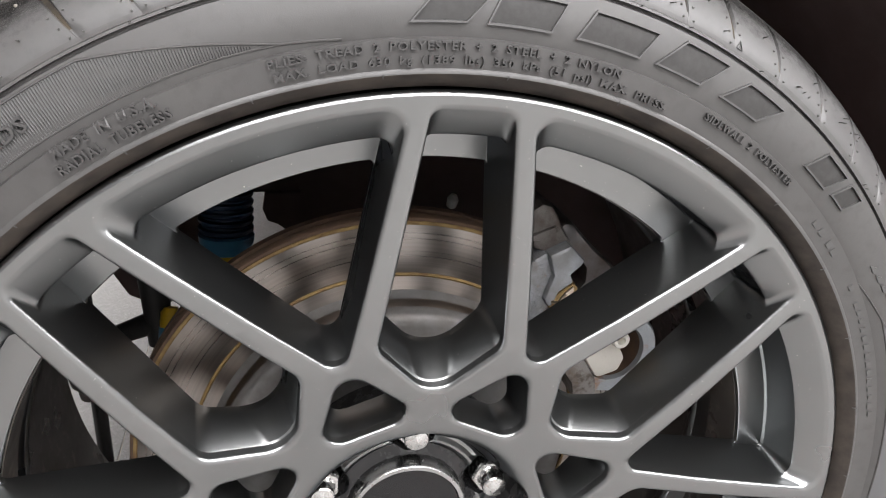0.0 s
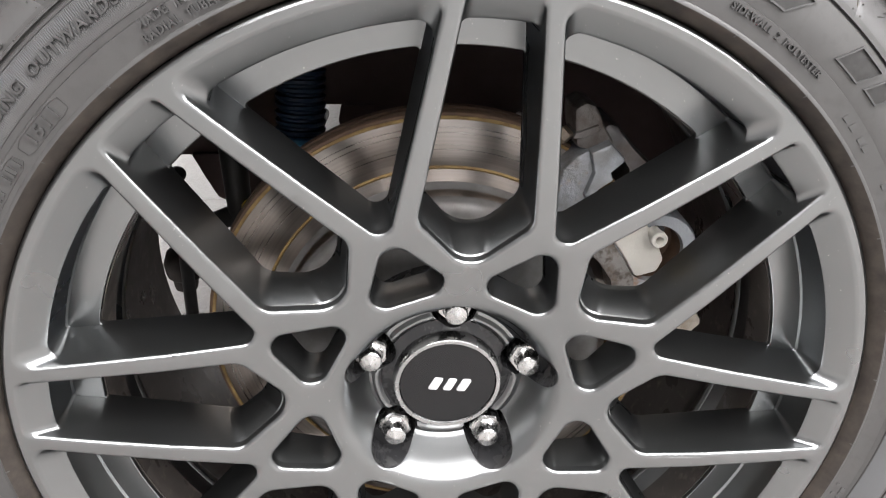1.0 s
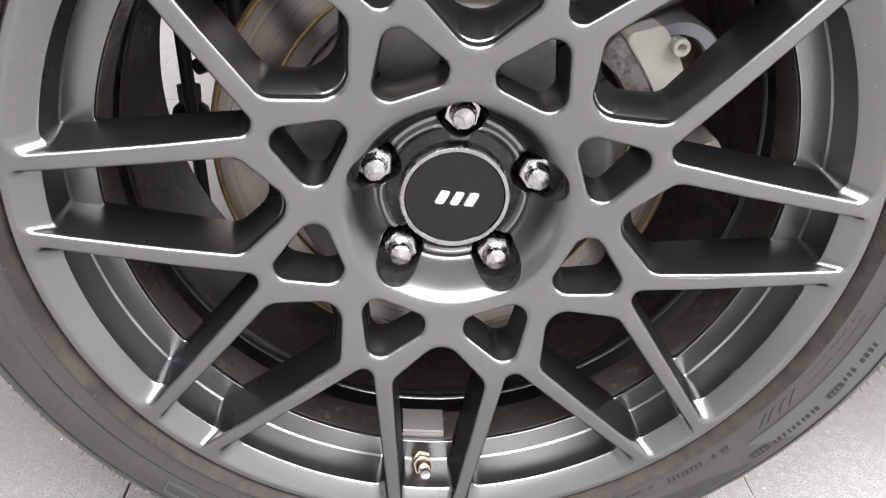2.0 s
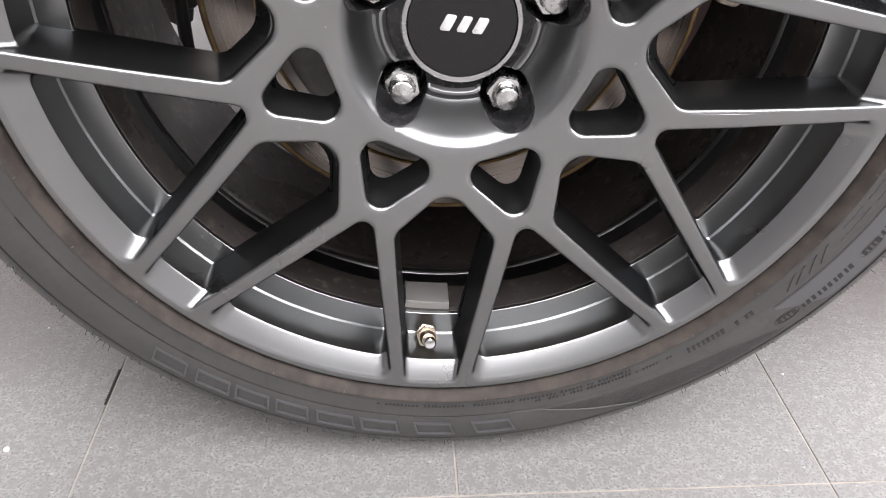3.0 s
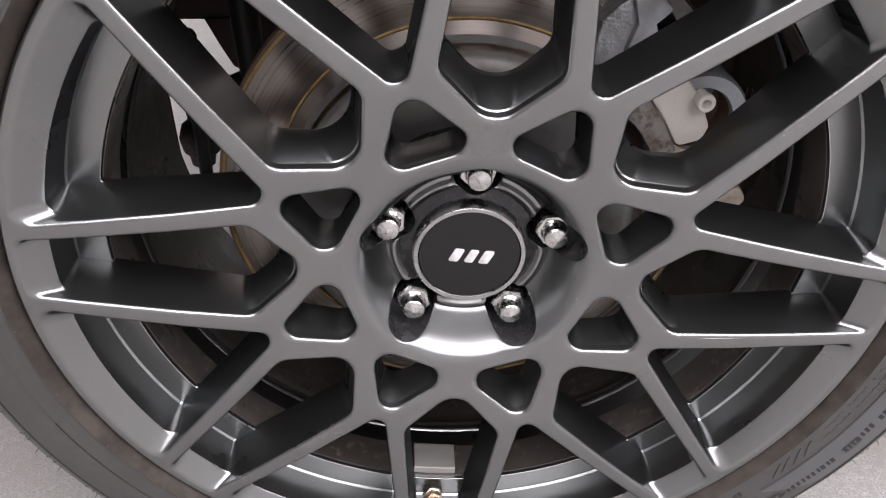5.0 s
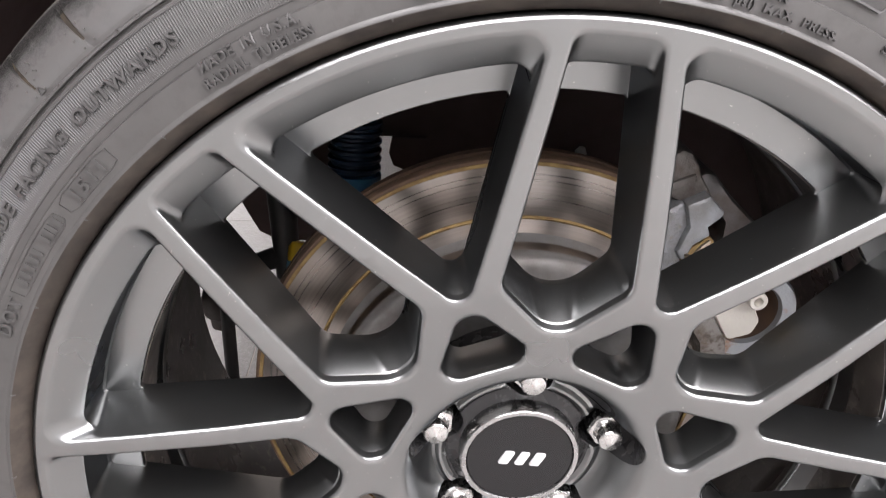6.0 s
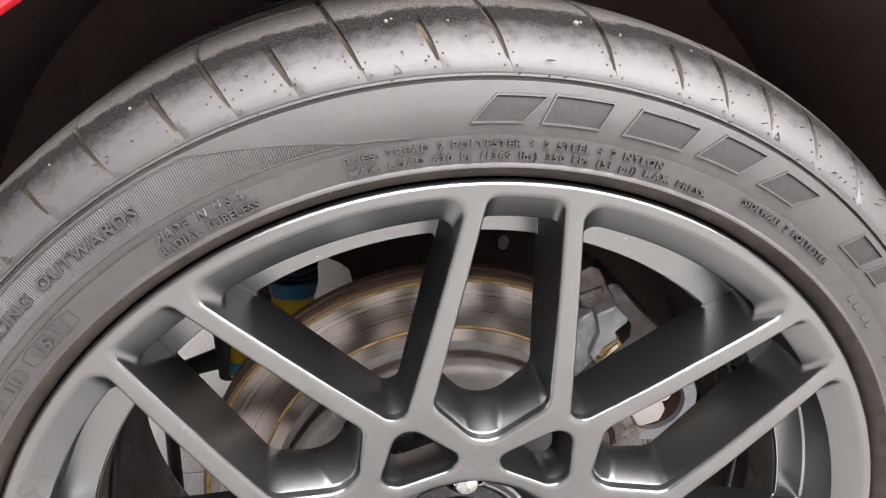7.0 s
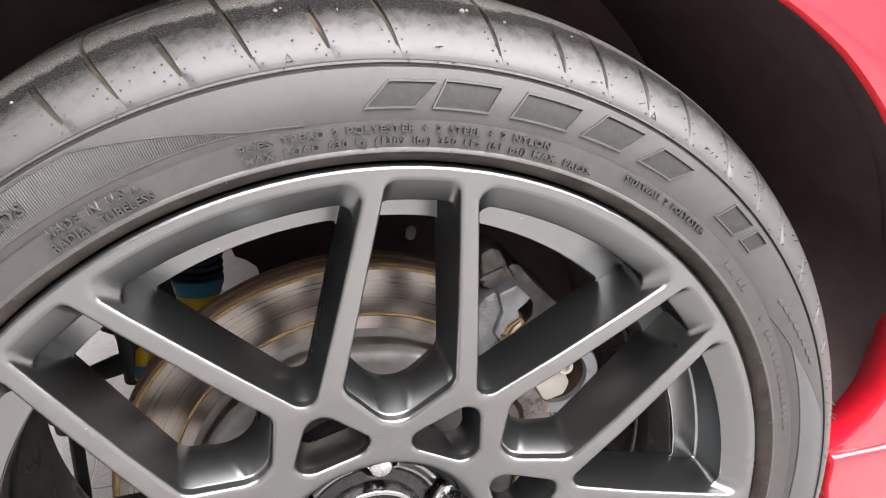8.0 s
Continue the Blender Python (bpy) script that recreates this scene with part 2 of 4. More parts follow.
def lathe(bm, profile, segments, closed=True, arc=(0, 360), mats=None):
    """Turn a profile of (radius, y) round the y axis."""
    full = abs(arc[1] - arc[0]) >= 360
    count = segments if full else segments + 1
    rings = []
    for i in range(count):
        a = radians(arc[0] + (arc[1] - arc[0]) * i / segments)
        rings.append([bm.verts.new((r * math.cos(a), y, r * math.sin(a))) for r, y in profile])
    for i in range(segments):
        p, q = rings[i], rings[(i + 1) % count]
        for j in range(len(profile) - (0 if closed else 1)):
            k = (j + 1) % len(profile)
            f = bm.faces.new((p[j], p[k], q[k], q[j]))
            if mats:
                f.material_index = mats[j]
    return rings


def fillet(corners):
    """Points of a closed outline; each corner is (x, y, radius, steps), steps 0 for a plain point."""
    out, n = [], len(corners)
    for i, (x, y, rad, steps) in enumerate(corners):
        c = Vector((x, y))
        if not steps:
            out.append((x, y))
            continue
        u = (Vector(corners[i - 1][:2]) - c).normalized()
        v = (Vector(corners[(i + 1) % n][:2]) - c).normalized()
        half = math.acos(max(-1, min(1, u.dot(v)))) / 2
        reach = rad / math.tan(half)
        mid = c + (u + v).normalized() * (rad / math.sin(half))
        p, q = c + u * reach - mid, c + v * reach - mid
        turn = math.atan2(p.x * q.y - p.y * q.x, p.dot(q))
        for k in range(steps + 1):
            s = turn * k / steps
            out.append((mid.x + p.x * math.cos(s) - p.y * math.sin(s), mid.y + p.x * math.sin(s) + p.y * math.cos(s)))
    return out


def prism(bm, outline, y0, y1, bevel=0.0015):
    """A slab with the (x, z) outline between two depths, with a rounded front edge."""
    n = len(outline)
    cx, cz = sum(p[0] for p in outline) / n, sum(p[1] for p in outline) / n
    size = max(math.hypot(p[0] - cx, p[1] - cz) for p in outline)
    rows = []
    for y, inset in ((y0, bevel), (y0 + bevel * 0.3, bevel * 0.3), (y0 + bevel, 0), (y1, 0)):
        k = 1 - inset / size
        rows.append([bm.verts.new((cx + (p[0] - cx) * k, y, cz + (p[1] - cz) * k)) for p in outline])
    for a, b in zip(rows, rows[1:]):
        for i in range(n):
            bm.faces.new((a[i], a[(i + 1) % n], b[(i + 1) % n], b[i]))
    bm.faces.new(rows[0])
    bm.faces.new(rows[-1])


def tube(bm, a, b, ra, rb=None, n=24, caps=True):
    a, b = Vector(a), Vector(b)
    rb = ra if rb is None else rb
    w = (b - a).normalized()
    u = w.orthogonal().normalized()
    v = w.cross(u)
    rows = [[bm.verts.new(p + (u * math.cos(t) + v * math.sin(t)) * r) for t in [2 * math.pi * i / n for i in range(n)]] for p, r in ((a, ra), (b, rb))]
    for i in range(n):
        bm.faces.new((rows[0][i], rows[0][(i + 1) % n], rows[1][(i + 1) % n], rows[1][i]))
    if caps:
        bm.faces.new(rows[0])
        bm.faces.new(rows[1])


def turned(bm, a, b, profile, n=32):
    """A turned body: (distance along a-b, radius) rows, closed at both ends."""
    a, b = Vector(a), Vector(b)
    w = (b - a).normalized()
    u = w.orthogonal().normalized()
    v = w.cross(u)
    rows = [[bm.verts.new(a + w * d + (u * math.cos(t) + v * math.sin(t)) * r) for t in [2 * math.pi * i / n for i in range(n)]] for d, r in profile]
    for p, q in zip(rows, rows[1:]):
        for i in range(n):
            bm.faces.new((p[i], p[(i + 1) % n], q[(i + 1) % n], q[i]))
    bm.faces.new(rows[0])
    bm.faces.new(rows[-1])


def box(bm, x0, x1, y0, y1, z0, z1):
    m = Matrix.LocRotScale(((x0 + x1) / 2, (y0 + y1) / 2, (z0 + z1) / 2), None, (x1 - x0, y1 - y0, z1 - z0))
    return bmesh.ops.create_cube(bm, size=1, matrix=m)["verts"]


# ---- the room ----
X0, X1, Y0, Y1, HIGH = -4.0, 7.0, -6.0, 4.6, 3.0


def slab(name, *b, mat=WALLPAINT, label="plain grey painted wall", category="wall"):
    bm = bmesh.new()
    box(bm, *b)
    return tagged(finish(name, bm, mat, smooth=False), label, category, kind="structure")


slab("wall_north", X0, X1, Y1, Y1 + 0.15, 0, HIGH)
# unseen wall, kept white to brighten the reflections in the wheel's faces
slab("wall_south", X0, X1, Y0 - 0.15, Y0, 0, HIGH, mat=REFLECTWALL, label="white wall, unseen, added as a reflector for the wheel")
slab("wall_west", X0 - 0.15, X0, Y0 - 0.15, Y1 + 0.15, 0, HIGH)
slab("wall_east", X1, X1 + 0.15, Y0 - 0.15, Y1 + 0.15, 0, HIGH)
slab("ceiling", X0 - 0.15, X1 + 0.15, Y0 - 0.15, Y1 + 0.15, HIGH, HIGH + 0.15, mat=CEILING, label="flat white ceiling of the showroom", category="ceiling")


def ceiling_light(at):
    ob = thing("ceiling_light", "long white LED ceiling panel, switched on", "ceiling light", at, "ceiling lights")
    bm = bmesh.new()
    for b in ((-4.02, 4.02, -0.47, -0.45), (-4.02, 4.02, 0.45, 0.47), (-4.02, -4.00, -0.45, 0.45), (4.00, 4.02, -0.45, 0.45)):
        box(bm, b[0], b[1], b[2], b[3], -0.03, 0)
    part("frame", bm, CEILING, ob, smooth=False)
    lamp = bpy.data.lights.new("led_strip", "AREA")
    lamp.shape, lamp.size, lamp.size_y, lamp.energy, lamp.color = "RECTANGLE", 8.0, 0.9, LAMP, (1.0, 0.975, 0.990)
    glow = new("led_strip", lamp)
    glow.parent, glow.location = ob, (0, 0, -0.02)
    return ob


first = ceiling_light((2.2, -3.3, HIGH))
for y in (-2.2, -1.15, 1.2, 2.5):
    copy_thing(first, pose(2.2, y, HIGH))


# ---- the alloy wheel: everything about the hub, axis along y ----
wheel = thing("alloy_wheel", "dark gunmetal sixteen-spoke alloy wheel on grey floor tiles", "car wheel", (0, 0, HUB))
wheel.rotation_euler = (0, radians(SPIN), 0)

FACE = [(0.0375, 0.0080), (0.0415, 0.0095), (0.0448, 0.0104), (0.0462, 0.0098), (0.0474, 0.0082), (0.0486, 0.0075), (0.0502, 0.0075), (0.0513, 0.0084), (0.0523, 0.0100), (0.0545, 0.0104), (0.0562, 0.0090), (0.0590, 0.0045), (0.0620, -0.0022), (0.0655, -0.0098), (0.0685, -0.0150), (0.0712, -0.0184), (0.0740, -0.0206), (0.0770, -0.0217), (0.0800, -0.0224), (0.0900, -0.0240), (0.1100, -0.0278), (0.1400, -0.0330), (0.1800, -0.0368), (0.2300, -0.0392), (0.2640, -0.0400), (0.2705, -0.0400)]


def face_y(r):
    return float(np.interp(r, [p[0] for p in FACE], [p[1] for p in FACE]))


def twin_window(d, rim, e=0.0):
    """The long window between the two spokes of a pair, in (along, across)."""
    def side(a):
        return 0.0325 - 0.114 * (a - 0.150) - d
    tip = 0.1015 + 1.414 * d + e
    h = (side(0.0) + 0.114 * -tip) / 1.114
    a_out = rim
    for _ in range(6):
        a_out = math.sqrt(rim * rim - side(a_out) ** 2)
    ho = side(a_out)
    arc = [(math.sqrt(rim * rim - (ho * k) ** 2), ho * k, 0, 0) for k in (0.5, 0.25, 0.0, -0.25, -0.5)]
    side_pts = [(tip + h + (a_out - tip - h) * k, side(tip + h + (a_out - tip - h) * k), 0, 0) for k in (0.35, 0.5, 0.65, 0.8)]
    right = [(tip + h, h, 0.012, 8)] + side_pts + [(a_out, ho, 0.0065 - 0.55 * e, 6)]
    left = [(a, -b, r, s) for a, b, r, s in reversed(right)]
    return fillet([(tip, 0, 0.016 + 1.1 * e, 10)] + right + arc + left)


def fan_window(d, rim, e=0.0):
    """The wide window between two pairs: a tip at the fork, opening to the rim."""
    k = math.tan(radians(30.3))
    tip = 0.130 + d / math.sin(radians(30.3))
    a_out = rim
    for _ in range(20):
        a_out = math.sqrt(rim * rim - (k * (a_out - tip)) ** 2)
    ho = k * (a_out - tip)
    ang = math.atan2(ho, a_out)
    arc = [(rim * math.cos(ang * s), rim * math.sin(ang * s), 0, 0) for s in (0.82, 0.65, 0.48, 0.32, 0.16, 0, -0.16, -0.32, -0.48, -0.65, -0.82)]
    pts = [(tip + (a_out - tip) * s, k * (a_out - tip) * s, 0, 0) for s in (0.25, 0.4, 0.55, 0.7, 0.82)]
    right = pts + [(a_out, ho, 0.009 - 0.85 * e, 6)]
    left = [(a, -b, r, s) for a, b, r, s in reversed(right)]
    return fillet([(tip, 0, 0.008, 10)] + right + arc + left)


def hub_window(d, rim, e=0.0):
    """The small rounded triangle between hub and fork."""
    a, b, h = 0.135 - 1.9 * d, 0.0835 + d, 0.031 - 1.75 * d
    r = max(0.0060, 0.0102 - 0.4 * d)
    right = [(b + (a - b) * s, h * (1 - s), 0, 0) for s in (0.35, 0.5, 0.65)]
    left = [(p[0], -p[1], 0, 0) for p in reversed(right)]
    return fillet([(a, 0, r, 8)] + [(p[0], p[1], 0, 0) for p in reversed(right)] + [(b, h, r, 8), (b, 0, 0, 0), (b, -h, r, 8)] + [(p[0], p[1], 0, 0) for p in reversed(left)])


# depth rows of a window's wall: depth from the face (or None), set depth, inset, radius at the rim, extra at the tip
WALL = [(0.0, None, -0.0027, 0.2672, 0.0), (0.0001, None, -0.0020, 0.2667, 0.0), (0.0003, None, -0.0014, 0.2662, 0.0), (0.0006, None, -0.0009, 0.2656, 0.0), (0.0010, None, -0.0005, 0.2649, 0.0001), (0.0016, None, -0.0001, 0.2640, 0.0002),
        (0.0025, None, 0.0001, 0.2630, 0.0004), (None, -0.0310, 0.0003, 0.2520, 0.0008), (None, -0.0295, 0.0004, 0.2508, 0.0010), (None, -0.0270, 0.0006, 0.2508, 0.0014), (None, -0.0010, 0.0022, 0.2506, 0.0075),
        (None, 0.0006, 0.00224, 0.2494, 0.0075), (None, 0.0010, 0.00226, 0.2314, 0.0075), (None, 0.0014, 0.0023, 0.2310, 0.0075), (None, 0.0052, 0.0024, 0.2308, 0.0075)]


def spin(p, deg):
    c, s = math.cos(radians(deg)), math.sin(radians(deg))
    return p[0] * c - p[1] * s, p[0] * s + p[1] * c


def cdt_sheet(bm, loops, r_in, r_out, heights, rings, cache):
    """A sheet between two circles with holes; its vertices join those of the loops."""
    pts, edges, keys = [], [], []
    def add_loop(ring):
        s = len(pts)
        pts.extend(ring)
        edges.extend((s + i, s + (i + 1) % len(ring)) for i in range(len(ring)))
    for loop in loops:
        add_loop(loop)
    circles = []
    for r, n in ((r_in, 120), (r_out, 240)):
        c = [(r * math.cos(2 * math.pi * i / n), r * math.sin(2 * math.pi * i / n)) for i in range(n)]
        circles.append(c)
        add_loop(c)
    fixed = np.array(pts)
    extra = []
    for r, n in rings:
        for i in range(n):
            a = 2 * math.pi * (i + 0.5) / n
            q = (r * math.cos(a), r * math.sin(a))
            if np.min((fixed[:, 0] - q[0]) ** 2 + (fixed[:, 1] - q[1]) ** 2) > 0.0014 ** 2:
                extra.append(q)
    pts.extend(extra)
    from mathutils import geometry
    v, _, f, *_ = geometry.delaunay_2d_cdt([Vector(p) for p in pts], edges, [], 0, 1e-7)
    v = np.array([(p.x, p.y) for p in v])
    tri = np.array(f)
    mid = v[tri].mean(axis=1)
    rad = np.hypot(mid[:, 0], mid[:, 1])
    keep = (rad > r_in * 0.999) & (rad < r_out * 0.9999)
    for loop in loops:
        lp = np.array(loop)
        c, reach = lp.mean(axis=0), np.max(np.hypot(*(lp - lp.mean(axis=0)).T))
        near = np.nonzero(np.hypot(mid[:, 0] - c[0], mid[:, 1] - c[1]) < reach)[0]
        x, y = mid[near, 0], mid[near, 1]
        inside = np.zeros(len(near), bool)
        for (ax, ay), (bx, by) in zip(lp, np.roll(lp, -1, axis=0)):
            cross = (ay > y) != (by > y)
            with np.errstate(divide="ignore", invalid="ignore"):
                inside ^= cross & (x < (bx - ax) * (y - ay) / (by - ay) + ax)
        keep[near[inside]] = False
    made = {}
    def vert(i):
        if i not in made:
            k = (round(v[i, 0], 6), round(v[i, 1], 6))
            made[i] = cache.get(k) or bm.verts.new((v[i, 0], heights(math.hypot(*v[i])), v[i, 1]))
        return made[i]
    for t in tri[keep]:
        try:
            bm.faces.new([vert(int(i)) for i in t])
        except ValueError:
            pass
    return circles


def spokes():
    bm = bmesh.new()
    front, back, cache_f, cache_b = [], [], {}, {}
    shapes = [(twin_window, 45 * k) for k in range(8)] + [(fan_window, 45 * k + 22.5) for k in range(8)] + [(hub_window, 45 * k + 22.5) for k in range(8)]
    for shape, deg in shapes:
        rows = []
        for n, (drop, depth, inset, rim, tip) in enumerate(WALL):
            row = []
            for p in shape(inset, rim, tip):
                x, z = spin(p, deg)
                fy = face_y(math.hypot(x, z))
                y = fy + drop if depth is None else max(depth, fy + 0.0018 + 0.0006 * n)
                row.append(bm.verts.new((x, y, z)))
            rows.append(row)
        for a, b in zip(rows, rows[1:]):
            for i in range(len(a)):
                j = (i + 1) % len(a)
                bm.faces.new((a[i], a[j], b[j], b[i]))
        for row, loops, cache in ((rows[0], front, cache_f), (rows[-1], back, cache_b)):
            loops.append([(q.co.x, q.co.z) for q in row])
            cache.update({(round(q.co.x, 6), round(q.co.z, 6)): q for q in row})
    for k in range(5):
        rows = []
        for drop, grow in ((0.0, 0.0), (0.0005, -0.0007), (0.0018, -0.0010), (None, -0.0018)):
            row = []
            for i in range(40):
                # a slot: the hull of a round pocket and a smaller one nearer the cap
                d = Vector((math.cos(2 * math.pi * i / 40), math.sin(2 * math.pi * i / 40)))
                c, rad = max((((0.05715, 0.0), 0.0172 + grow), ((0.0512, 0.0), 0.0126 + grow)), key=lambda q: q[0][0] * d.x + q[1])
                x, z = spin((c[0] + rad * d.x, rad * d.y), 90 + 72 * k)
                row.append(bm.verts.new((x, 0.0365 if drop is None else face_y(math.hypot(x, z)) + drop, z)))
            rows.append(row)
        for a, b in zip(rows, rows[1:]):
            for i in range(40):
                bm.faces.new((a[i], a[(i + 1) % 40], b[(i + 1) % 40], b[i])).material_index = 1 if a is not rows[0] else 0
        bm.faces.new(rows[-1]).material_index = 1
        front.append([(q.co.x, q.co.z) for q in rows[0]])
        cache_f.update({(round(q.co.x, 6), round(q.co.z, 6)): q for q in rows[0]})
    rings = [(r, int(2 * math.pi * r / 0.0020)) for r in (0.040, 0.0425, 0.0448, 0.0462, 0.0474, 0.0486, 0.0502, 0.0513, 0.0523, 0.0545, 0.0562, 0.0575, 0.0590, 0.0605, 0.0620, 0.0637, 0.0655, 0.067, 0.0685, 0.0698, 0.0712, 0.0726, 0.0740, 0.0755, 0.0770, 0.0785, 0.081)]
    rings += [(r, int(2 * math.pi * r / 0.006)) for r in np.arange(0.085, 0.268, 0.006)]
    cdt_sheet(bm, front, 0.0375, 0.2705, face_y, rings, cache_f)
    for f in bm.faces:
        c = f.calc_center_median()
        if math.hypot(c.x, c.z) < 0.0463 and c.y < 0.02:
            f.material_index = 1
    cdt_sheet(bm, back, 0.066, 0.2530, lambda r: 0.0052, [(r, int(2 * math.pi * r / 0.012)) for r in np.arange(0.085, 0.24, 0.012)], cache_b)
    return part("spokes", bm, [GUNMETAL, HUBBLACK], wheel, "dark gunmetal painted forked spokes", sharp=30)


spokes()

bm = bmesh.new()
# the inner ridge takes the lighter gunmetal, which paints up its highlight line
lathe(bm, [(0.2703, -0.0400), (0.2716, -0.0396), (0.2726, -0.0385), (0.2730, -0.0365), (0.2722, -0.0345), (0.2640, -0.0330), (0.2560, -0.0250), (0.2540, 0.0), (0.2400, 0.030), (0.2385, 0.060), (0.2500, 0.072), (0.2530, 0.190), (0.2720, 0.198), (0.2730, 0.206), (0.2700, 0.209),
           (0.2480, 0.2080), (0.2446, 0.2050), (0.2436, 0.086), (0.2424, 0.074), (0.2380, 0.0690), (0.2352, 0.0675), (0.2340, 0.0650), (0.2345, 0.0610), (0.2330, 0.0585), (0.2308, 0.0578), (0.2297, 0.0566), (0.2292, 0.0550), (0.2296, 0.0534), (0.2310, 0.0520), (0.2300, 0.035), (0.2302, 0.0045), (0.2530, 0.0050), (0.2535, -0.028), (0.2660, -0.036)], 240, mats=[0] * 6 + [1] * 7 + [0] * 3 + [1] * 6 + [0] * 7 + [1] * 5)
part("rim_barrel", bm, [GUNMETAL, BARREL], wheel, "dark dusty wheel barrel with a grey outer lip", sharp=40)


bm = bmesh.new()
lathe(bm, [(0.0660, 0.0050), (0.0740, 0.0050), (0.0760, 0.0080), (0.0740, 0.0370), (0.0660, 0.0370)], 96)
part("hub_boss", bm, HUBBLACK, wheel)
# centre cap
bm = bmesh.new()
lathe(bm, [(0.0, -0.0025), (0.0330, -0.0022), (0.0335, -0.0012), (0.0338, 0.004), (0.0, 0.004)], 96, closed=False)
cap = part("centre_cap", bm, CAPBLACK, wheel, "glossy black round centre cap with a silver emblem")
bm = bmesh.new()
lathe(bm, [(0.0334, 0.004), (0.0335, -0.0026), (0.0339, -0.0034), (0.0364, -0.0034), (0.0371, -0.0027), (0.0375, -0.0008), (0.0376, 0.032), (0.0334, 0.032)], 96)
part("cap_ring", bm, RINGSTEEL, cap, "scuffed silver ring round the cap")
for cx, w in ((0.0112, 0.0066), (0.0014, 0.0060), (-0.0086, 0.0066)):
    bm = bmesh.new()
    h, lean = 0.0050, 0.40
    prism(bm, fillet([(cx - w / 2 - lean * h, -h, 0.0012, 3), (cx + w / 2 - lean * h, -h, 0.0012, 3), (cx + w / 2 + lean * h, h, 0.0012, 3), (cx - w / 2 + lean * h, h, 0.0012, 3)]), -0.0034, -0.0021, 0.0004)
    ob = part("emblem_mark", bm, EMBLEM, cap)
    ob.rotation_euler = (0, radians(2), 0)


# lug nuts
def lug_nut(deg):
    bm = bmesh.new()
    rows = []
    # base, washer cone, hexagon, chamfer, round crown, cone tip
    for y, r, hexa in ((0.0365, 0.0132, 0), (0.0335, 0.0132, 0), (0.0310, 0.0117, 1), (0.0072, 0.0117, 1), (0.0056, 0.0108, 1), (0.0053, 0.0088, 0), (0.0044, 0.0078, 0), (-0.0040, 0.0076, 0), (-0.0048, 0.0068, 0), (-0.0072, 0.0002, 0)):
        row = []
        for i in range(48):
            a = 2 * math.pi * i / 48
            k = 1.0
            if hexa:
                s = (a % (math.pi / 3)) - math.pi / 6
                k = min(1.0 / math.cos(s), 1.12) * 0.95
            row.append(bm.verts.new((r * k * math.cos(a), y, r * k * math.sin(a))))
        rows.append(row)
    for a, b in zip(rows, rows[1:]):
        for i in range(48):
            bm.faces.new((a[i], a[(i + 1) % 48], b[(i + 1) % 48], b[i]))
    bm.faces.new(rows[-1])
    ob = part("lug_nut", bm, NUTMETAL, wheel, "chromed hexagonal lug nut with a conical tip", sharp=14)
    x, z = spin((0.05715, 0), deg)
    ob.location = (x, 0, z)
    ob.rotation_euler = (0, radians(-deg + 10), 0)


for k in range(5):
    lug_nut(90 + 72 * k)

# valve stem and balance weight at the bottom of the barrel
valve = bmesh.new()
root, end = Vector((-0.0035, -0.002, -0.2490)), Vector((-0.0030, -0.0375, -0.2275))
turned(valve, root, end, [(0, 0.0085), (0.004, 0.0085), (0.0045, 0.0070), (0.012, 0.0068), (0.0125, 0.0085), (0.016, 0.0085)], 6)
turned(valve, root, end, [(0.016, 0.0062), (0.024, 0.0060), (0.026, 0.0050), (0.028, 0.0050)], 24)
stem = part("valve_stem", valve, BRASS, wheel, "worn metal tyre valve stem")
bm = bmesh.new()
turned(bm, root, end, [(0.028, 0.0040), (0.036, 0.0040), (0.0375, 0.0046), (0.0400, 0.0046), (0.0412, 0.0036), (0.0416, 0.0010)], 24)
part("valve_cap", bm, CHROME, stem, "small metal valve cap")

bm = bmesh.new()
lathe(bm, [(0.2310, 0.0060), (0.2310, 0.0318), (0.2240, 0.0318), (0.2236, 0.0308), (0.2236, 0.0070), (0.2240, 0.0060)], 8, arc=(264.7, 273.4))
part("balance_weight", bm, TAPE, wheel, "grey adhesive balance weight", smooth=False)


# ---- tyre ----
SIDE = [(0.2732, -0.0320), (0.2740, -0.0362), (0.2770, -0.0406), (0.2800, -0.0446), (0.2810, -0.0453), (0.2820, -0.0452), (0.2832, -0.0443), (0.2850, -0.0444), (0.2900, -0.0444), (0.2955, -0.0442), (0.2961, -0.0420), (0.3020, -0.0424), (0.3100, -0.0408), (0.3180, -0.0382), (0.3206, -0.0373), (0.3211, -0.0349), (0.3221, -0.0346), (0.3226, -0.0366), (0.3237, -0.0362), (0.3241, -0.0345), (0.3262, -0.0340), (0.3300, -0.0321), (0.3345, -0.0290), (0.3390, -0.0249), (0.3430, -0.0202), (0.3460, -0.0158), (0.3478, -0.0120), (0.3502, -0.0062), (0.3523, 0.0014), (0.3538, 0.0128), (0.3546, 0.028)]
TREADS = [(0.3548, 0.036), (0.3478, 0.038), (0.3478, 0.046), (0.3549, 0.048), (0.3550, 0.070), (0.3480, 0.072), (0.3480, 0.082), (0.3550, 0.084)]
PROFILE = SIDE + TREADS + [(r, 0.17 - y) for r, y in reversed(TREADS)] + [(r, 0.17 - y) for r, y in reversed(SIDE)]
PITCH = (5.7, 6.2, 5.6, 5.1, 4.6, 6.5, 6.0, 5.6)


def side_y(r):
    return float(np.interp(r, [p[0] for p in SIDE], [p[1] for p in SIDE]))


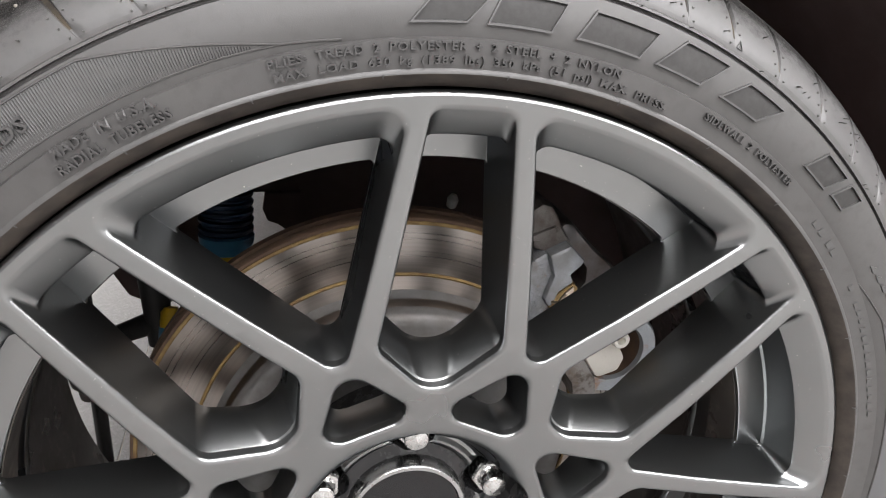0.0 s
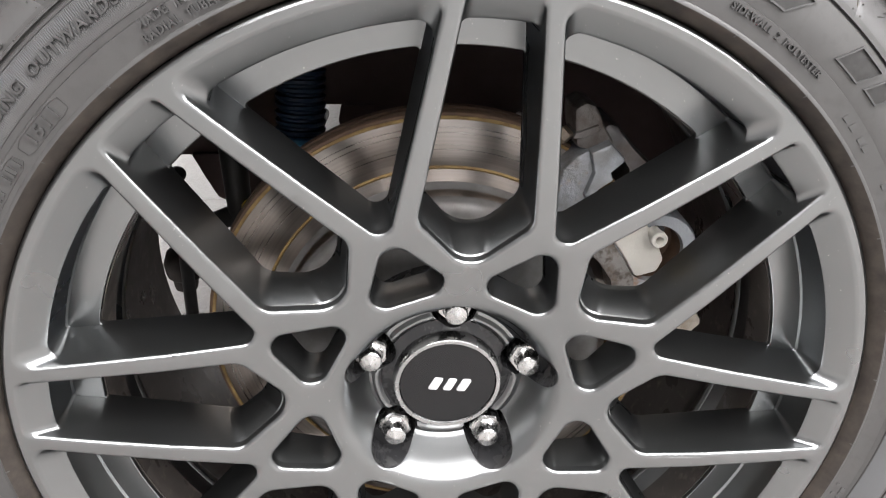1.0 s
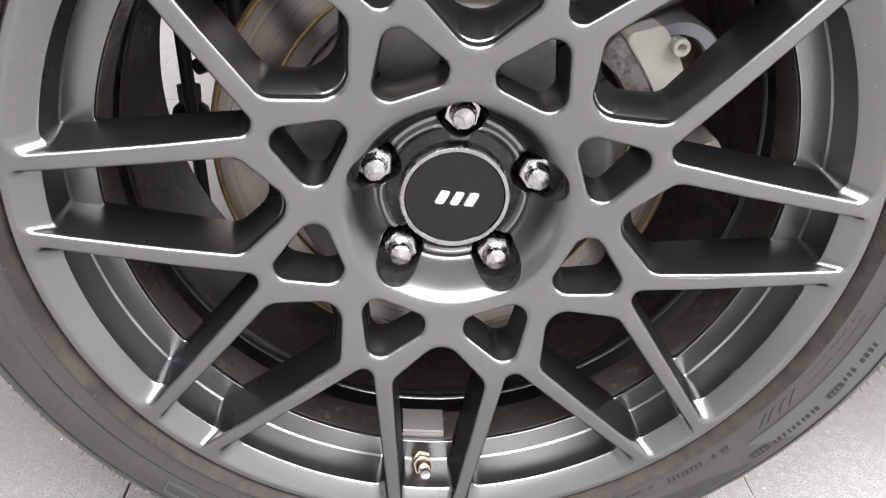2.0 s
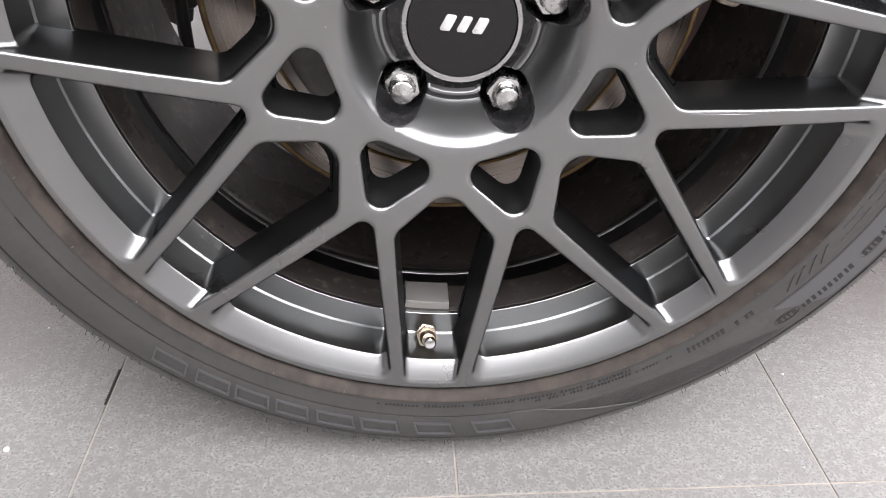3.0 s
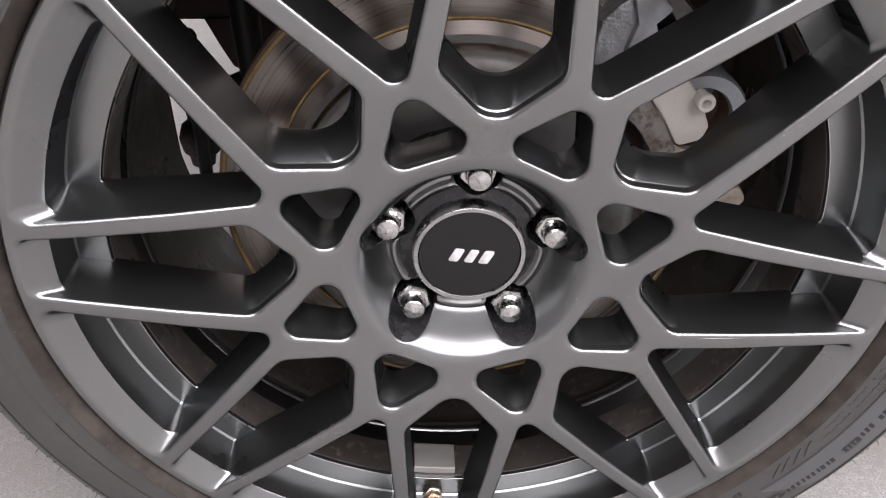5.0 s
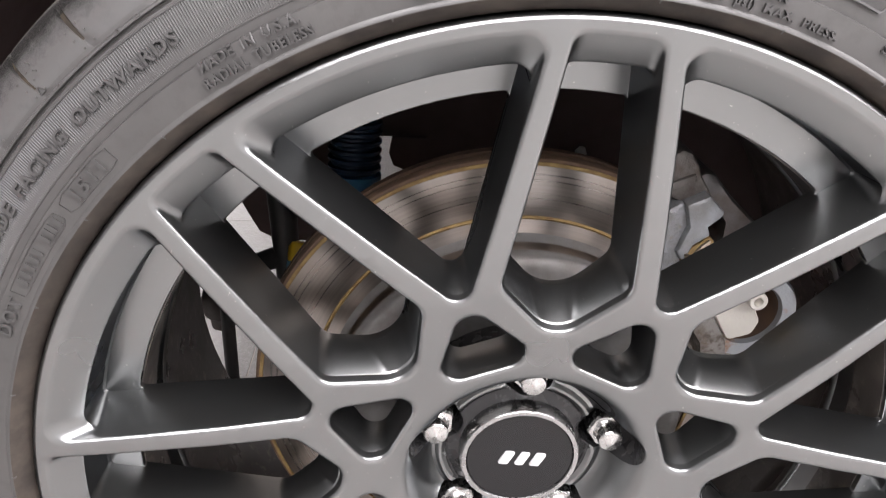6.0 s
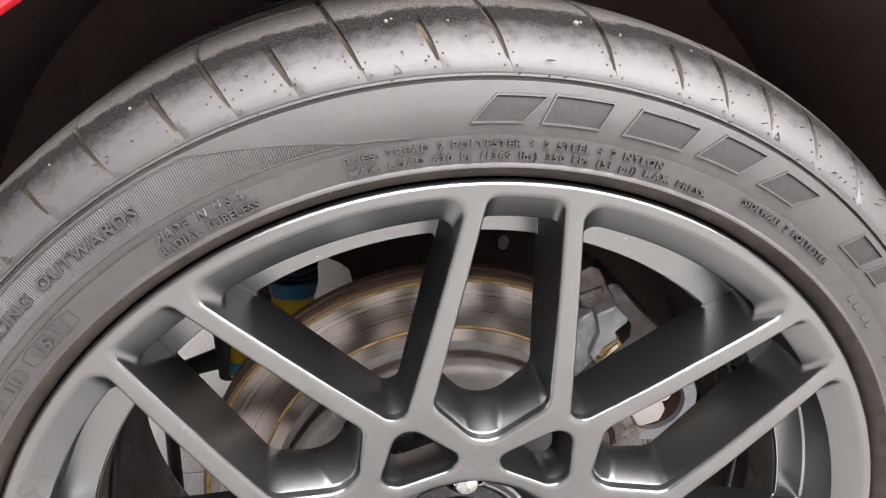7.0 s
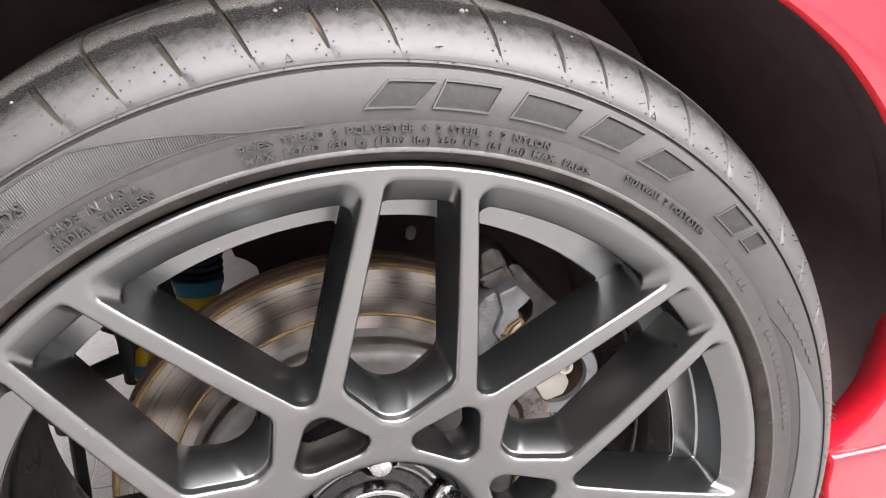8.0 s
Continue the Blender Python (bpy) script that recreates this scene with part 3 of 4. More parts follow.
def sag(x, y, z):
    """Flatten the tyre where it stands and let its wall bulge there."""
    c, s = math.cos(radians(SPIN)), math.sin(radians(SPIN))
    wx, wz = x * c + z * s, -x * s + z * c
    low = max(0.0, -wz / 0.355 - 0.55) / 0.45
    r = math.hypot(wx, wz)
    swell = low ** 2 * 0.006 * max(0, math.sin(math.pi * min(1, max(0, (r - 0.275) / 0.085))))
    y += -swell if y < 0.085 else swell
    if y < 0.03:
        # the outer wall leans out, most where the load and the turned-in tread push it
        a, k = math.atan2(wz, wx), min(1.0, max(0.0, (r - 0.286) / 0.040))
        push = 5.1 + 3.9 * math.cos(a) - 4.19 * math.sin(a) + 2.37 * math.cos(2 * a) - 0.26 * math.sin(2 * a) + 1.32 * math.cos(3 * a) - 1.61 * math.sin(3 * a)
        y -= 0.001 * max(0.0, push) * k * k * (3 - 2 * k) * max(0.0, 1 - max(0.0, y + 0.03) / 0.06)
    wz = max(wz, -HUB + 0.0004)
    return wx * c - wz * s, y, wx * s + wz * c


def groove_angles():
    """Feet of the shoulder grooves round the tyre; every other one runs on into the tread."""
    out, a, k = [], 92.8, 0
    while a < 92.8 + 355.5:
        out.append((a, (k + 1) % 2))
        a += PITCH[k % 8]
        k += 1
    return out


def tyre_mesh():
    grooves = groove_angles()
    cols = []
    for i, (g, long) in enumerate(grooves):
        nxt = grooves[i + 1][0] if i + 1 < len(grooves) else 92.8 + 360
        w = 0.26 if long else 0.34
        cols += [(g - w, 0, long), (g - w * 0.6, 1, long), (g, 1, long), (g + w * 0.6, 1, long), (g + w, 0, long)]
        n = 7
        cols += [(g + 0.36 + (nxt - g - 0.72) * j / n, 0, 0) for j in range(1, n)]
    bm = bmesh.new()
    rings = []
    for deg, cut, long in cols:
        ring = []
        g = min((abs((deg - q + 180) % 360 - 180), q) for q, _ in grooves)[1]
        for j, (r, y) in enumerate(PROFILE):
            up = max(0.0, r - 0.3250)
            skew = (1.3 * up / 0.02 + 0.3 * max(0.0, y + 0.0246) / 0.03) if y < 0.085 else 2.4
            rr, yy, dd = r, y, deg
            if abs(deg - g) < 0.5:
                dd = g + (deg - g) * min(1.0, 0.30 + 0.70 * up / 0.016)
            if cut and r > 0.3250:
                reach = 1.0 if (long or r < 0.3465) else 0.0
                taper = min(1.0, up / 0.020)
                rr -= 0.0016 * taper * reach
                yy += 0.0011 * taper * reach * (1 if y < 0.085 else -1)
            aa = radians(dd + skew)
            ring.append(bm.verts.new(sag(rr * math.cos(aa), yy, rr * math.sin(aa))))
        rings.append(ring)
    n = len(PROFILE)
    bead_end = next(i for i, p in enumerate(SIDE) if p[0] > 0.2812)
    shoulder = next(i for i, p in enumerate(SIDE) if p[0] > 0.3243)
    for i in range(len(cols)):
        p, q = rings[i], rings[(i + 1) % len(cols)]
        cut = cols[i][1] and cols[(i + 1) % len(cols)][1]
        for j in range(n - 1):
            f = bm.faces.new((p[j], p[j + 1], q[j + 1], q[j]))
            r, y = PROFILE[j]
            if j < bead_end - 1 or j > n - bead_end:
                f.material_index = 1
            elif shoulder <= j <= n - shoulder:
                f.material_index = 2
            if cut and r > 0.329 and (cols[i][2] or r < 0.346):
                f.material_index = 3
    return bm


tyre = part("tyre", tyre_mesh(), [RUBBER, BEAD, SHOULDER, GROOVE], wheel, "low-profile black rubber tyre with dusty moulded sidewall", sharp=40)


def wrap(bm_pts, r0, deg, lift):
    """From (along, up, out) on the tyre's side to a place: along runs clockwise."""
    along, up, out = bm_pts
    r = r0 + up
    a = radians(deg) - along / r0
    return sag(r * math.cos(a), side_y(r) - out - lift, r * math.sin(a))


def lettering(text, r0, start, stop, height, mat=WORDS, raise_by=0.0017):
    """Words along the tyre's side from one angle to another, the foot of the letters at r0."""
    cu = bpy.data.curves.new("words", "FONT")
    cu.body, cu.size, cu.extrude, cu.resolution_u = text, 1.0, 0.5, 2
    cu.space_word, cu.space_character, cu.offset = 1.7, 1.15, 0.018
    ob = bpy.data.objects.new("words", cu)
    scene.collection.objects.link(ob)
    me = bpy.data.meshes.new_from_object(ob.evaluated_get(bpy.context.evaluated_depsgraph_get()))
    bpy.data.objects.remove(ob)
    bm = bmesh.new()
    bm.from_mesh(me)
    bpy.data.meshes.remove(me)
    lo, hi = min(v.co.x for v in bm.verts), max(v.co.x for v in bm.verts)
    long = radians(start - stop) * r0
    cap = 0.70
    for v in bm.verts:
        v.co = wrap(((v.co.x - lo) / (hi - lo) * long, v.co.y / cap * height, raise_by if v.co.z > 0 else -0.0006), r0, start, 0)
    return part("lettering", bm, mat, tyre, smooth=False)


lettering("PLIES: TREAD 2 POLYESTER + 2 STEEL + 2 NYLON", 0.2912, 108.2, 77.4, 0.0034)
lettering("MAX. LOAD 630 kg (1389 lbs) 350 kPa (51 psi) MAX. PRESS.", 0.2853, 108.0, 71.8, 0.0034)
lettering("SIDEWALL 2 POLYESTER", 0.2905, 67.6, 54.6, 0.0034)
lettering("MADE IN U.S.A.", 0.2918, 126.4, 117.3, 0.0045)
lettering("RADIAL TUBELESS", 0.2852, 126.8, 116.6, 0.0044)
lettering("SIDE FACING OUTWARDS", 0.3066, 151.0, 126.4, 0.0060)
lettering("DOT", 0.2868, 159.4, 155.2, 0.0062)
lettering("1511", 0.2872, 142.6, 138.6, 0.0060)


def side_bar(start, stop, r0, r1, lean=0.0, mat=LETTER, out=0.0006, name="moulded_mark", n=6):
    """A plain moulded bar on the tyre's side, leaning like a slanted letter."""
    bm = bmesh.new()
    top, low = [], []
    m = 4
    for i in range(n + 1):
        for j in range(m + 1):
            r = r0 + (r1 - r0) * j / m
            d = start + (stop - start) * i / n + lean * j / m
            top.append(bm.verts.new(wrap((0, 0, out), r, d, 0)))
            low.append(bm.verts.new(wrap((0, 0, -0.001), r, d, 0)))
    w = m + 1
    for i in range(n):
        for j in range(m):
            bm.faces.new((top[i * w + j], top[i * w + j + 1], top[(i + 1) * w + j + 1], top[(i + 1) * w + j]))
    rim = [i * w for i in range(n + 1)] + [n * w + j for j in range(1, w)] + [i * w + m for i in range(n - 1, -1, -1)] + [j for j in range(m - 1, 0, -1)]
    for k in range(len(rim)):
        p, q = rim[k], rim[(k + 1) % len(rim)]
        bm.faces.new((top[p], top[q], low[q], low[p]))
    return part(name, bm, mat, tyre, sharp=30)


# the maker's words as plain slanted blocks: a raised edge round a dark hatched field
def framed_block(start, stop, r0, r1, lean, field=LOGO, w=0.0009, edge=LETTER, high=0.0014):
    side_bar(start, stop, r0, r1, lean, field, 0.00015, n=8)
    dw, k = math.degrees(w / r0), w / (r1 - r0)
    side_bar(start, stop, r0, r0 + w, lean * k, edge, high, "moulded_edge", 8)
    side_bar(start + lean * (1 - k), stop + lean * (1 - k), r1 - w, r1, lean * k, edge, high, "moulded_edge", 8)
    side_bar(start, start - dw, r0, r1, lean, edge, high, "moulded_edge", 1)
    side_bar(stop + dw, stop, r0, r1, lean, edge, high, "moulded_edge", 1)


for start, stop, r0, r1, lean in ((96.6, 91.9, 0.3020, 0.3152, -2.4), (90.2, 84.6, 0.3020, 0.3160, -1.2), (82.4, 76.2, 0.3020, 0.3160, -1.4), (74.6, 69.6, 0.3025, 0.3180, -2.4), (67.2, 62.4, 0.3028, 0.3165, -2.5), (54.7, 50.9, 0.3033, 0.3180, -1.6), (49.8, 47.4, 0.3047, 0.3180, -1.3)):
    framed_block(start, stop, r0, r1, lean)
# the lower blocks' edges take a paler rubber that imitates light caught on them
for start, stop in ((282.3, 276.6), (273.4, 267.9), (265.4, 259.9), (258.9, 253.4), (252.2, 247.4), (246.4, 241.4), (240.6, 235.6), (234.2, 229.2)):
    framed_block(start, stop, 0.3028, 0.3152, 0.8, RUBBER, 0.0014, POLISHED, 0.0018)


# unreadable lines of moulding: rows of plain bars, a word space now and then
def bar_row(start, stop, r0, r1, pitch, seed, mat=LOGO, lean=-0.1):
    rnd = random.Random(seed)
    a = start
    while a > stop:
        if rnd.random() > 0.16:
            w = pitch * rnd.uniform(0.45, 0.72)
            side_bar(a, a - w, r0 + rnd.choice((0, 0, 0.0004)), r1, lean, mat, 0.0006, n=2)
        a -= pitch


bar_row(308.4, 286.0, 0.2882, 0.2900, 0.55, 3)
bar_row(302.0, 262.0, 0.2850, 0.2867, 0.60, 4)
bar_row(321.6, 310.8, 0.2893, 0.2932, 0.80, 5)
bar_row(350.0, 336.6, 0.2915, 0.2945, 0.85, 6, LETTER)
bar_row(350.6, 337.4, 0.2862, 0.2892, 0.85, 7, LETTER)
for a in (335.4, 333.4, 331.2, 329.6):
    side_bar(a, a - 0.35, 0.2872, 0.2940, -2.4, LETTER, 0.0009, n=3)
bar_row(334.9, 327.0, 0.3088, 0.3124, 0.86, 8)
bar_row(346.8, 340.2, 0.3075, 0.3112, 0.90, 9)
bar_row(38.4, 16.4, 0.2892, 0.2922, 1.30, 10, LETTER)
for a in (48.8, 47.4, 45.4, 44.2):
    side_bar(a, a - 0.8, 0.2884, 0.2918, -0.1, LETTER, 0.0006)
for k in range(8):
    side_bar(39.0 - 1.53 * k, 38.0 - 1.53 * k, 0.3057 + 0.0011 * k, 0.3088 + 0.00115 * k, -0.7, LETTER, 0.0006)
for a in (153.4, 152.5, 151.6, 150.7, 149.8, 148.2, 147.4, 146.9, 146.0):
    side_bar(a, a - 0.42, 0.2874, 0.2926, 0.0, WORDS, 0.0012, n=1)

# radial mould ticks by the bead, in steady steps
for k in range(32):
    side_bar(87.75 + 11.25 * k + 0.06, 87.75 + 11.25 * k - 0.06, 0.2796, 0.2818, 0, LETTER, 0.0004, "mould_tick", 1)


def ridge(points, out=0.0006, wide=0.0007):
    """A fine moulded ridge along (angle, radius) corners."""
    bm = bmesh.new()
    rows = []
    for (a, r), (b, q) in zip(points, points[1:]):
        n = max(2, int(abs(a - b) / 1.5))
        for i in range(n + (1 if (b, q) == points[-1] else 0)):
            d, m = a + (b - a) * i / n, r + (q - r) * i / n
            rows.append([bm.verts.new(wrap((0, 0, o), m + k * wide, d, 0)) for k, o in ((-1.0, -0.0004), (-0.35, out), (0.35, out), (1.0, -0.0004))])
    for p, q in zip(rows, rows[1:]):
        for k in range(3):
            bm.faces.new((p[k], p[k + 1], q[k + 1], q[k]))
    return part("moulded_edge", bm, RUBBER, tyre, sharp=25)


def hatched_band(a0, a1, r_low, r_high, step=0.22):
    """Fine raised ribs in a band that runs to a point."""
    bm = bmesh.new()
    a = a0
    while a > a1:
        s = (a0 - a) / (a0 - a1)
        lo, hi = r_low(s), r_high(s)
        if hi - lo > 0.0006:
            q = [[wrap((0, 0, o), lo + (hi - lo) * j / 4, a + da, 0) for j in range(5)] for da, o in ((0.08, -0.0001), (0.0, 0.00032), (-0.08, -0.0001))]
            v = [[bm.verts.new(p) for p in row] for row in q]
            for k in range(2):
                for j in range(4):
                    bm.faces.new((v[k][j], v[k][j + 1], v[k + 1][j + 1], v[k + 1][j]))
        a -= step
    return tagged(part("hatching", bm, HATCH, tyre, "fine raised radial ribs"), kind="stuff")


hatched_band(168.0, 108.0, lambda s: 0.3004, lambda s: 0.3188 if s < 0.783 else 0.3188 - 0.0190 * (s - 0.783) / 0.217)
hatched_band(324.0, 288.0, lambda s: float(np.interp(324 - 36 * s, [288, 306, 316, 324], [0.3000, 0.3024, 0.3072, 0.3186])), lambda s: float(np.interp(324 - 36 * s, [288, 301], [0.3004, 0.3188])))
ridge([(301.0, 0.3192), (287.0, 0.2996), (281.0, 0.2979), (250.0, 0.2980), (205.0, 0.2980)], 0.0010, 0.0008)
ridge([(168.0, 0.3192), (121.0, 0.3192), (107.0, 0.2996), (102.0, 0.2972)])
ridge([(168.0, 0.2998), (112.0, 0.3002), (107.0, 0.2994)], 0.0004)
def smooth_band(a0, a1, r_low, r_high):
    """A plain polished field of the wall that opens from a point."""
    bm, rows, n = bmesh.new(), [], 60
    for i in range(n + 1):
        a = a0 + (a1 - a0) * i / n
        lo, hi = r_low(a), max(r_low(a) + 0.0002, r_high(a))
        rows.append([bm.verts.new(wrap((0, 0, 0.0004), lo + (hi - lo) * j / 6, a, 0)) for j in range(7)])
    for p, q in zip(rows, rows[1:]):
        for j in range(6):
            bm.faces.new((p[j], p[j + 1], q[j + 1], q[j]))
    return part("smooth_field", bm, POLISHED, tyre, "polished lighter field of the sidewall")


smooth_band(31.2, -36.0, lambda a: float(np.interp(a, [-12, 6, 25, 31.4], [0.3000, 0.3013, 0.3035, 0.3038])), lambda a: float(np.interp(a, [-36, -30, 19, 31.4], [0.3010, 0.3186, 0.3186, 0.3040])))
ridge([(37.7, 0.2964), (31.35, 0.3034), (18.6, 0.3192)])
ridge([(31.35, 0.3034), (25.7, 0.3032), (6.9, 0.3010), (-11.2, 0.2997), (-36.0, 0.2992)])


# two sunk oval stamps with small marks
for deg in (324.4, 338.1):
    oval = [(deg + 1.9 * math.cos(k * math.pi / 10), 0.3103 + 0.0030 * math.sin(k * math.pi / 10)) for k in range(21)]
    ridge(oval, 0.0006, 0.00025)
    side_bar(deg + 1.45, deg - 1.45, 0.3082, 0.3124, 0, LOGO, 0.0005)
    for da in (0.75, 0.1, -0.6):
        side_bar(deg + da, deg + da - 0.3, 0.3090, 0.3116, 0, LETTER, 0.0009, n=1)


for deg, r in ((102.15, 0.3262), (67.0, 0.3268), (138.0, 0.3262)):
    ridge([(deg + 0.32, r), (deg - 0.32, r), (deg + 0.10, r + 0.0034), (deg + 0.32, r)], 0.0007, 0.00022)


def lodged_stone(deg, r, size, seed):
    bm = bmesh.new()
    bmesh.ops.create_icosphere(bm, subdivisions=2, radius=size * 0.62)
    at = Vector(wrap((0, 0, size * 0.3), r, deg, 0))
    for v in bm.verts:
        v.co *= 1 + 0.5 * noise.noise(v.co * 500 + Vector((seed, 0, 0)))
        v.co += at
    part("lodged_stone", bm, GRIT, tyre, "small pale stone stuck in the tread")


for k, (deg, r, size) in enumerate(((102.4, 0.3470, 0.0017), (101.9, 0.3476, 0.0011), (97.6, 0.3452, 0.0010), (87.1, 0.3468, 0.0021), (86.6, 0.3474, 0.0014), (83.3, 0.3452, 0.0013), (123.2, 0.3462, 0.0013), (131.0, 0.3455, 0.0010), (76.4, 0.3480, 0.0010))):
    lodged_stone(deg, r, size, k)


ridge([(154.6, 0.2868), (154.6, 0.2938), (146.2, 0.2942), (145.3, 0.2932), (145.1, 0.2880), (145.8, 0.2860), (153.9, 0.2860), (154.6, 0.2868)], 0.0005, 0.00025)
ridge([(144.2, 0.2872), (144.2, 0.2932), (143.4, 0.2946), (138.2, 0.2946), (137.3, 0.2934), (137.3, 0.2870), (138.2, 0.2858), (143.4, 0.2858), (144.2, 0.2872)], 0.0005, 0.00025)


def nubs():
    """Rubber vent hairs along the shoulder and pips beside the grooves."""
    bm = bmesh.new()
    rnd = random.Random(5)
    for k in range(150):
        d, r, n = rnd.uniform(0, 360), rnd.choice((0.3235, 0.3300, 0.3345, 0.3390)), rnd.uniform(0.0018, 0.0055)
        a, b = wrap((0, 0, -0.0002), r, d, 0), wrap((rnd.uniform(-0.0012, 0.0012), 0.0008, n), r, d, 0)
        tube(bm, a, b, 0.00040, 0.00020, 5)
    for a, _ in groove_angles():
        for r, da in ((0.3270, -0.55), (0.3270, 0.50), (0.3315, 0.62), (0.3325, -0.60), (0.3365, 0.70), (0.3370, -0.52)):
            at = a + da + 1.3 * (r - 0.3250) / 0.02
            tube(bm, wrap((0, 0, -0.0002), r, at, 0), wrap((0, 0, 0.0007), r, at, 0), 0.0006, 0.0004, 6)
    return tagged(part("vent_pip_field", bm, TREAD, tyre, "tiny rubber moulding hairs and pips"), kind="stuff")


nubs()


# ---- brake disc, caliper and suspension ----
def about_hub(x, y, z):
    return x, y, HUB + z


disc = thing("brake_disc", "worn iron brake disc with rusty edges behind the spokes", "brake disc", (0, 0, HUB))
bm = bmesh.new()
lathe(bm, [(0.1340, 0.0660), (0.1352, 0.0650), (0.1695, 0.0650), (0.1705, 0.0655), (0.1705, 0.0730), (0.1340, 0.0730)], 160)
part("friction_ring", bm, DISC, disc, "polished swept face of the disc")
bm = bmesh.new()
lathe(bm, [(0.1706, 0.0653), (0.1727, 0.0658), (0.1735, 0.0670), (0.1735, 0.0735), (0.1725, 0.0742), (0.1706, 0.0742)], 160)
part("rusty_rim", bm, RUSTEDGE, disc, "brown rusted outer edge of the disc")
bm = bmesh.new()
lathe(bm, [(0.1340, 0.0732), (0.1660, 0.0732), (0.1660, 0.0800), (0.1733, 0.0802), (0.1733, 0.0870), (0.1340, 0.0870)], 160)
part("rear_ring", bm, RUSTEDGE, disc, "rusted rear ring beyond the cooling gap")
bm = bmesh.new()
lathe(bm, [(0.1334, 0.0642), (0.1345, 0.0634), (0.1356, 0.0642), (0.1356, 0.0655), (0.1334, 0.0655)], 160)
part("rust_line", bm, RUST, disc, "ochre rust line round the swept face")
bm = bmesh.new()
lathe(bm, [(0.1685, 0.0648), (0.1692, 0.0643), (0.1709, 0.0644), (0.1709, 0.0655), (0.1685, 0.0655)], 160)
part("rust_line", bm, RUST, disc, "ochre rust line round the swept face")
bm = bmesh.new()
lathe(bm, [(0.0300, 0.0380), (0.1100, 0.0380), (0.1160, 0.0395), (0.1187, 0.0425), (0.1200, 0.0480), (0.1215, 0.0560), (0.1250, 0.0620), (0.1330, 0.0650), (0.1330, 0.0720), (0.0300, 0.0500)], 128, mats=[0, 0, 0, 0, 1, 0, 1, 0, 0, 0])
part("disc_hat", bm, [HAT, DISC], disc, "dull grey hat of the disc")

caliper = thing("brake_caliper", "grey cast brake caliper with a cream piston housing over the disc", "brake caliper", about_hub(0.13, 0.05, 0.11))


def plate_part(name, outline, y0, y1, mat, label, rounding=0.005, bevel=0.003):
    bm = bmesh.new()
    prism(bm, fillet([(x - 0.13, z - 0.11, rounding, 4) for x, z in outline]), y0 - 0.05, y1 - 0.05, bevel)
    return part(name, bm, mat, caliper, label, sharp=40)


plate_part("upper_bracket", [(0.0775, 0.139), (0.0870, 0.149), (0.0945, 0.1535), (0.1000, 0.140), (0.0960, 0.127), (0.0985, 0.113), (0.0880, 0.101), (0.0720, 0.104)], 0.0450, 0.074, CAST, "rough grey cast bracket arm", 0.0018, 0.0025)
plate_part("bracket_block", [(0.0945, 0.1530), (0.1080, 0.1592), (0.1195, 0.1478), (0.1101, 0.1392), (0.1127, 0.1330), (0.1025, 0.1258), (0.0980, 0.1140), (0.0935, 0.1220), (0.0985, 0.1390)], 0.0405, 0.060, BLOCKCAST, "smooth blue-grey casting", 0.0016, 0.0030)
plate_part("upper_ear", [(0.0830, 0.1800), (0.0901, 0.1845), (0.0970, 0.1823), (0.1018, 0.1752), (0.1047, 0.1681), (0.1122, 0.1571), (0.1126, 0.1542), (0.1006, 0.1475), (0.0870, 0.1540), (0.0840, 0.1690)], 0.0500, 0.080, EARCAST, "brown-grey casting over the guide pin", 0.0022, 0.004)
plate_part("ear_band", [(0.0830, 0.1600), (0.0845, 0.1640), (0.0997, 0.1700), (0.1016, 0.1656), (0.0890, 0.1605)], 0.0478, 0.070, EARCAST, "", 0.0008, 0.0015)
bm = bmesh.new()
turned(bm, (0.0800 - 0.13, -0.002, 0.160 - 0.11), (0.0740 - 0.13, 0.004, 0.166 - 0.11), [(0, 0.0042), (0.001, 0.0052), (0.008, 0.0052), (0.0085, 0.0044)], 6)
part("pin_bolt", bm, BRASS, caliper, "brass-coloured guide pin bolt head")
plate_part("body", [(0.1040, 0.1700), (0.1162, 0.1665), (0.1300, 0.1512), (0.1479, 0.1350), (0.1585, 0.1225), (0.1590, 0.1175), (0.1108, 0.0943), (0.1100, 0.1020), (0.1211, 0.1142), (0.1290, 0.1235), (0.1287, 0.1353), (0.1243, 0.1415), (0.1100, 0.1540)], 0.057, 0.100, BRIDGE, "smooth dark caliper bridge with a brown bloom", 0.004, 0.005)
bm = bmesh.new()
for a, b in (((0.1115, 0.038, 0.1310), (0.1060, 0.0365, 0.1275)), ((0.1060, 0.0365, 0.1275), (0.1020, 0.037, 0.1210)), ((0.1030, 0.0375, 0.1215), (0.1125, 0.040, 0.1285)), ((0.1020, 0.037, 0.1210), (0.0985, 0.042, 0.1200))):
    tube(bm, (a[0] - 0.13, a[1] - 0.05, a[2] - 0.11), (b[0] - 0.13, b[1] - 0.05, b[2] - 0.11), 0.0011, 0.0011, 8)
part("pad_spring", bm, BRASS, caliper, "bent brass-coloured pad spring")
plate_part("spring_seat", [(0.0975, 0.1175), (0.1035, 0.1245), (0.1140, 0.1315), (0.1180, 0.1270), (0.1080, 0.1180), (0.1000, 0.1120)], 0.0430, 0.060, RUST, "rusty seat under the pad spring", 0.0015, 0.0015)
plate_part("lower_bracket", [(0.0960, 0.0825), (0.1065, 0.0958), (0.1120, 0.0950), (0.1292, 0.0715), (0.1388, 0.0560), (0.1413, 0.0425), (0.1242, 0.0405), (0.1215, 0.0540), (0.1103, 0.0700)], 0.042, 0.085, BROWNCAST, "", 0.0025)
bm = bmesh.new()
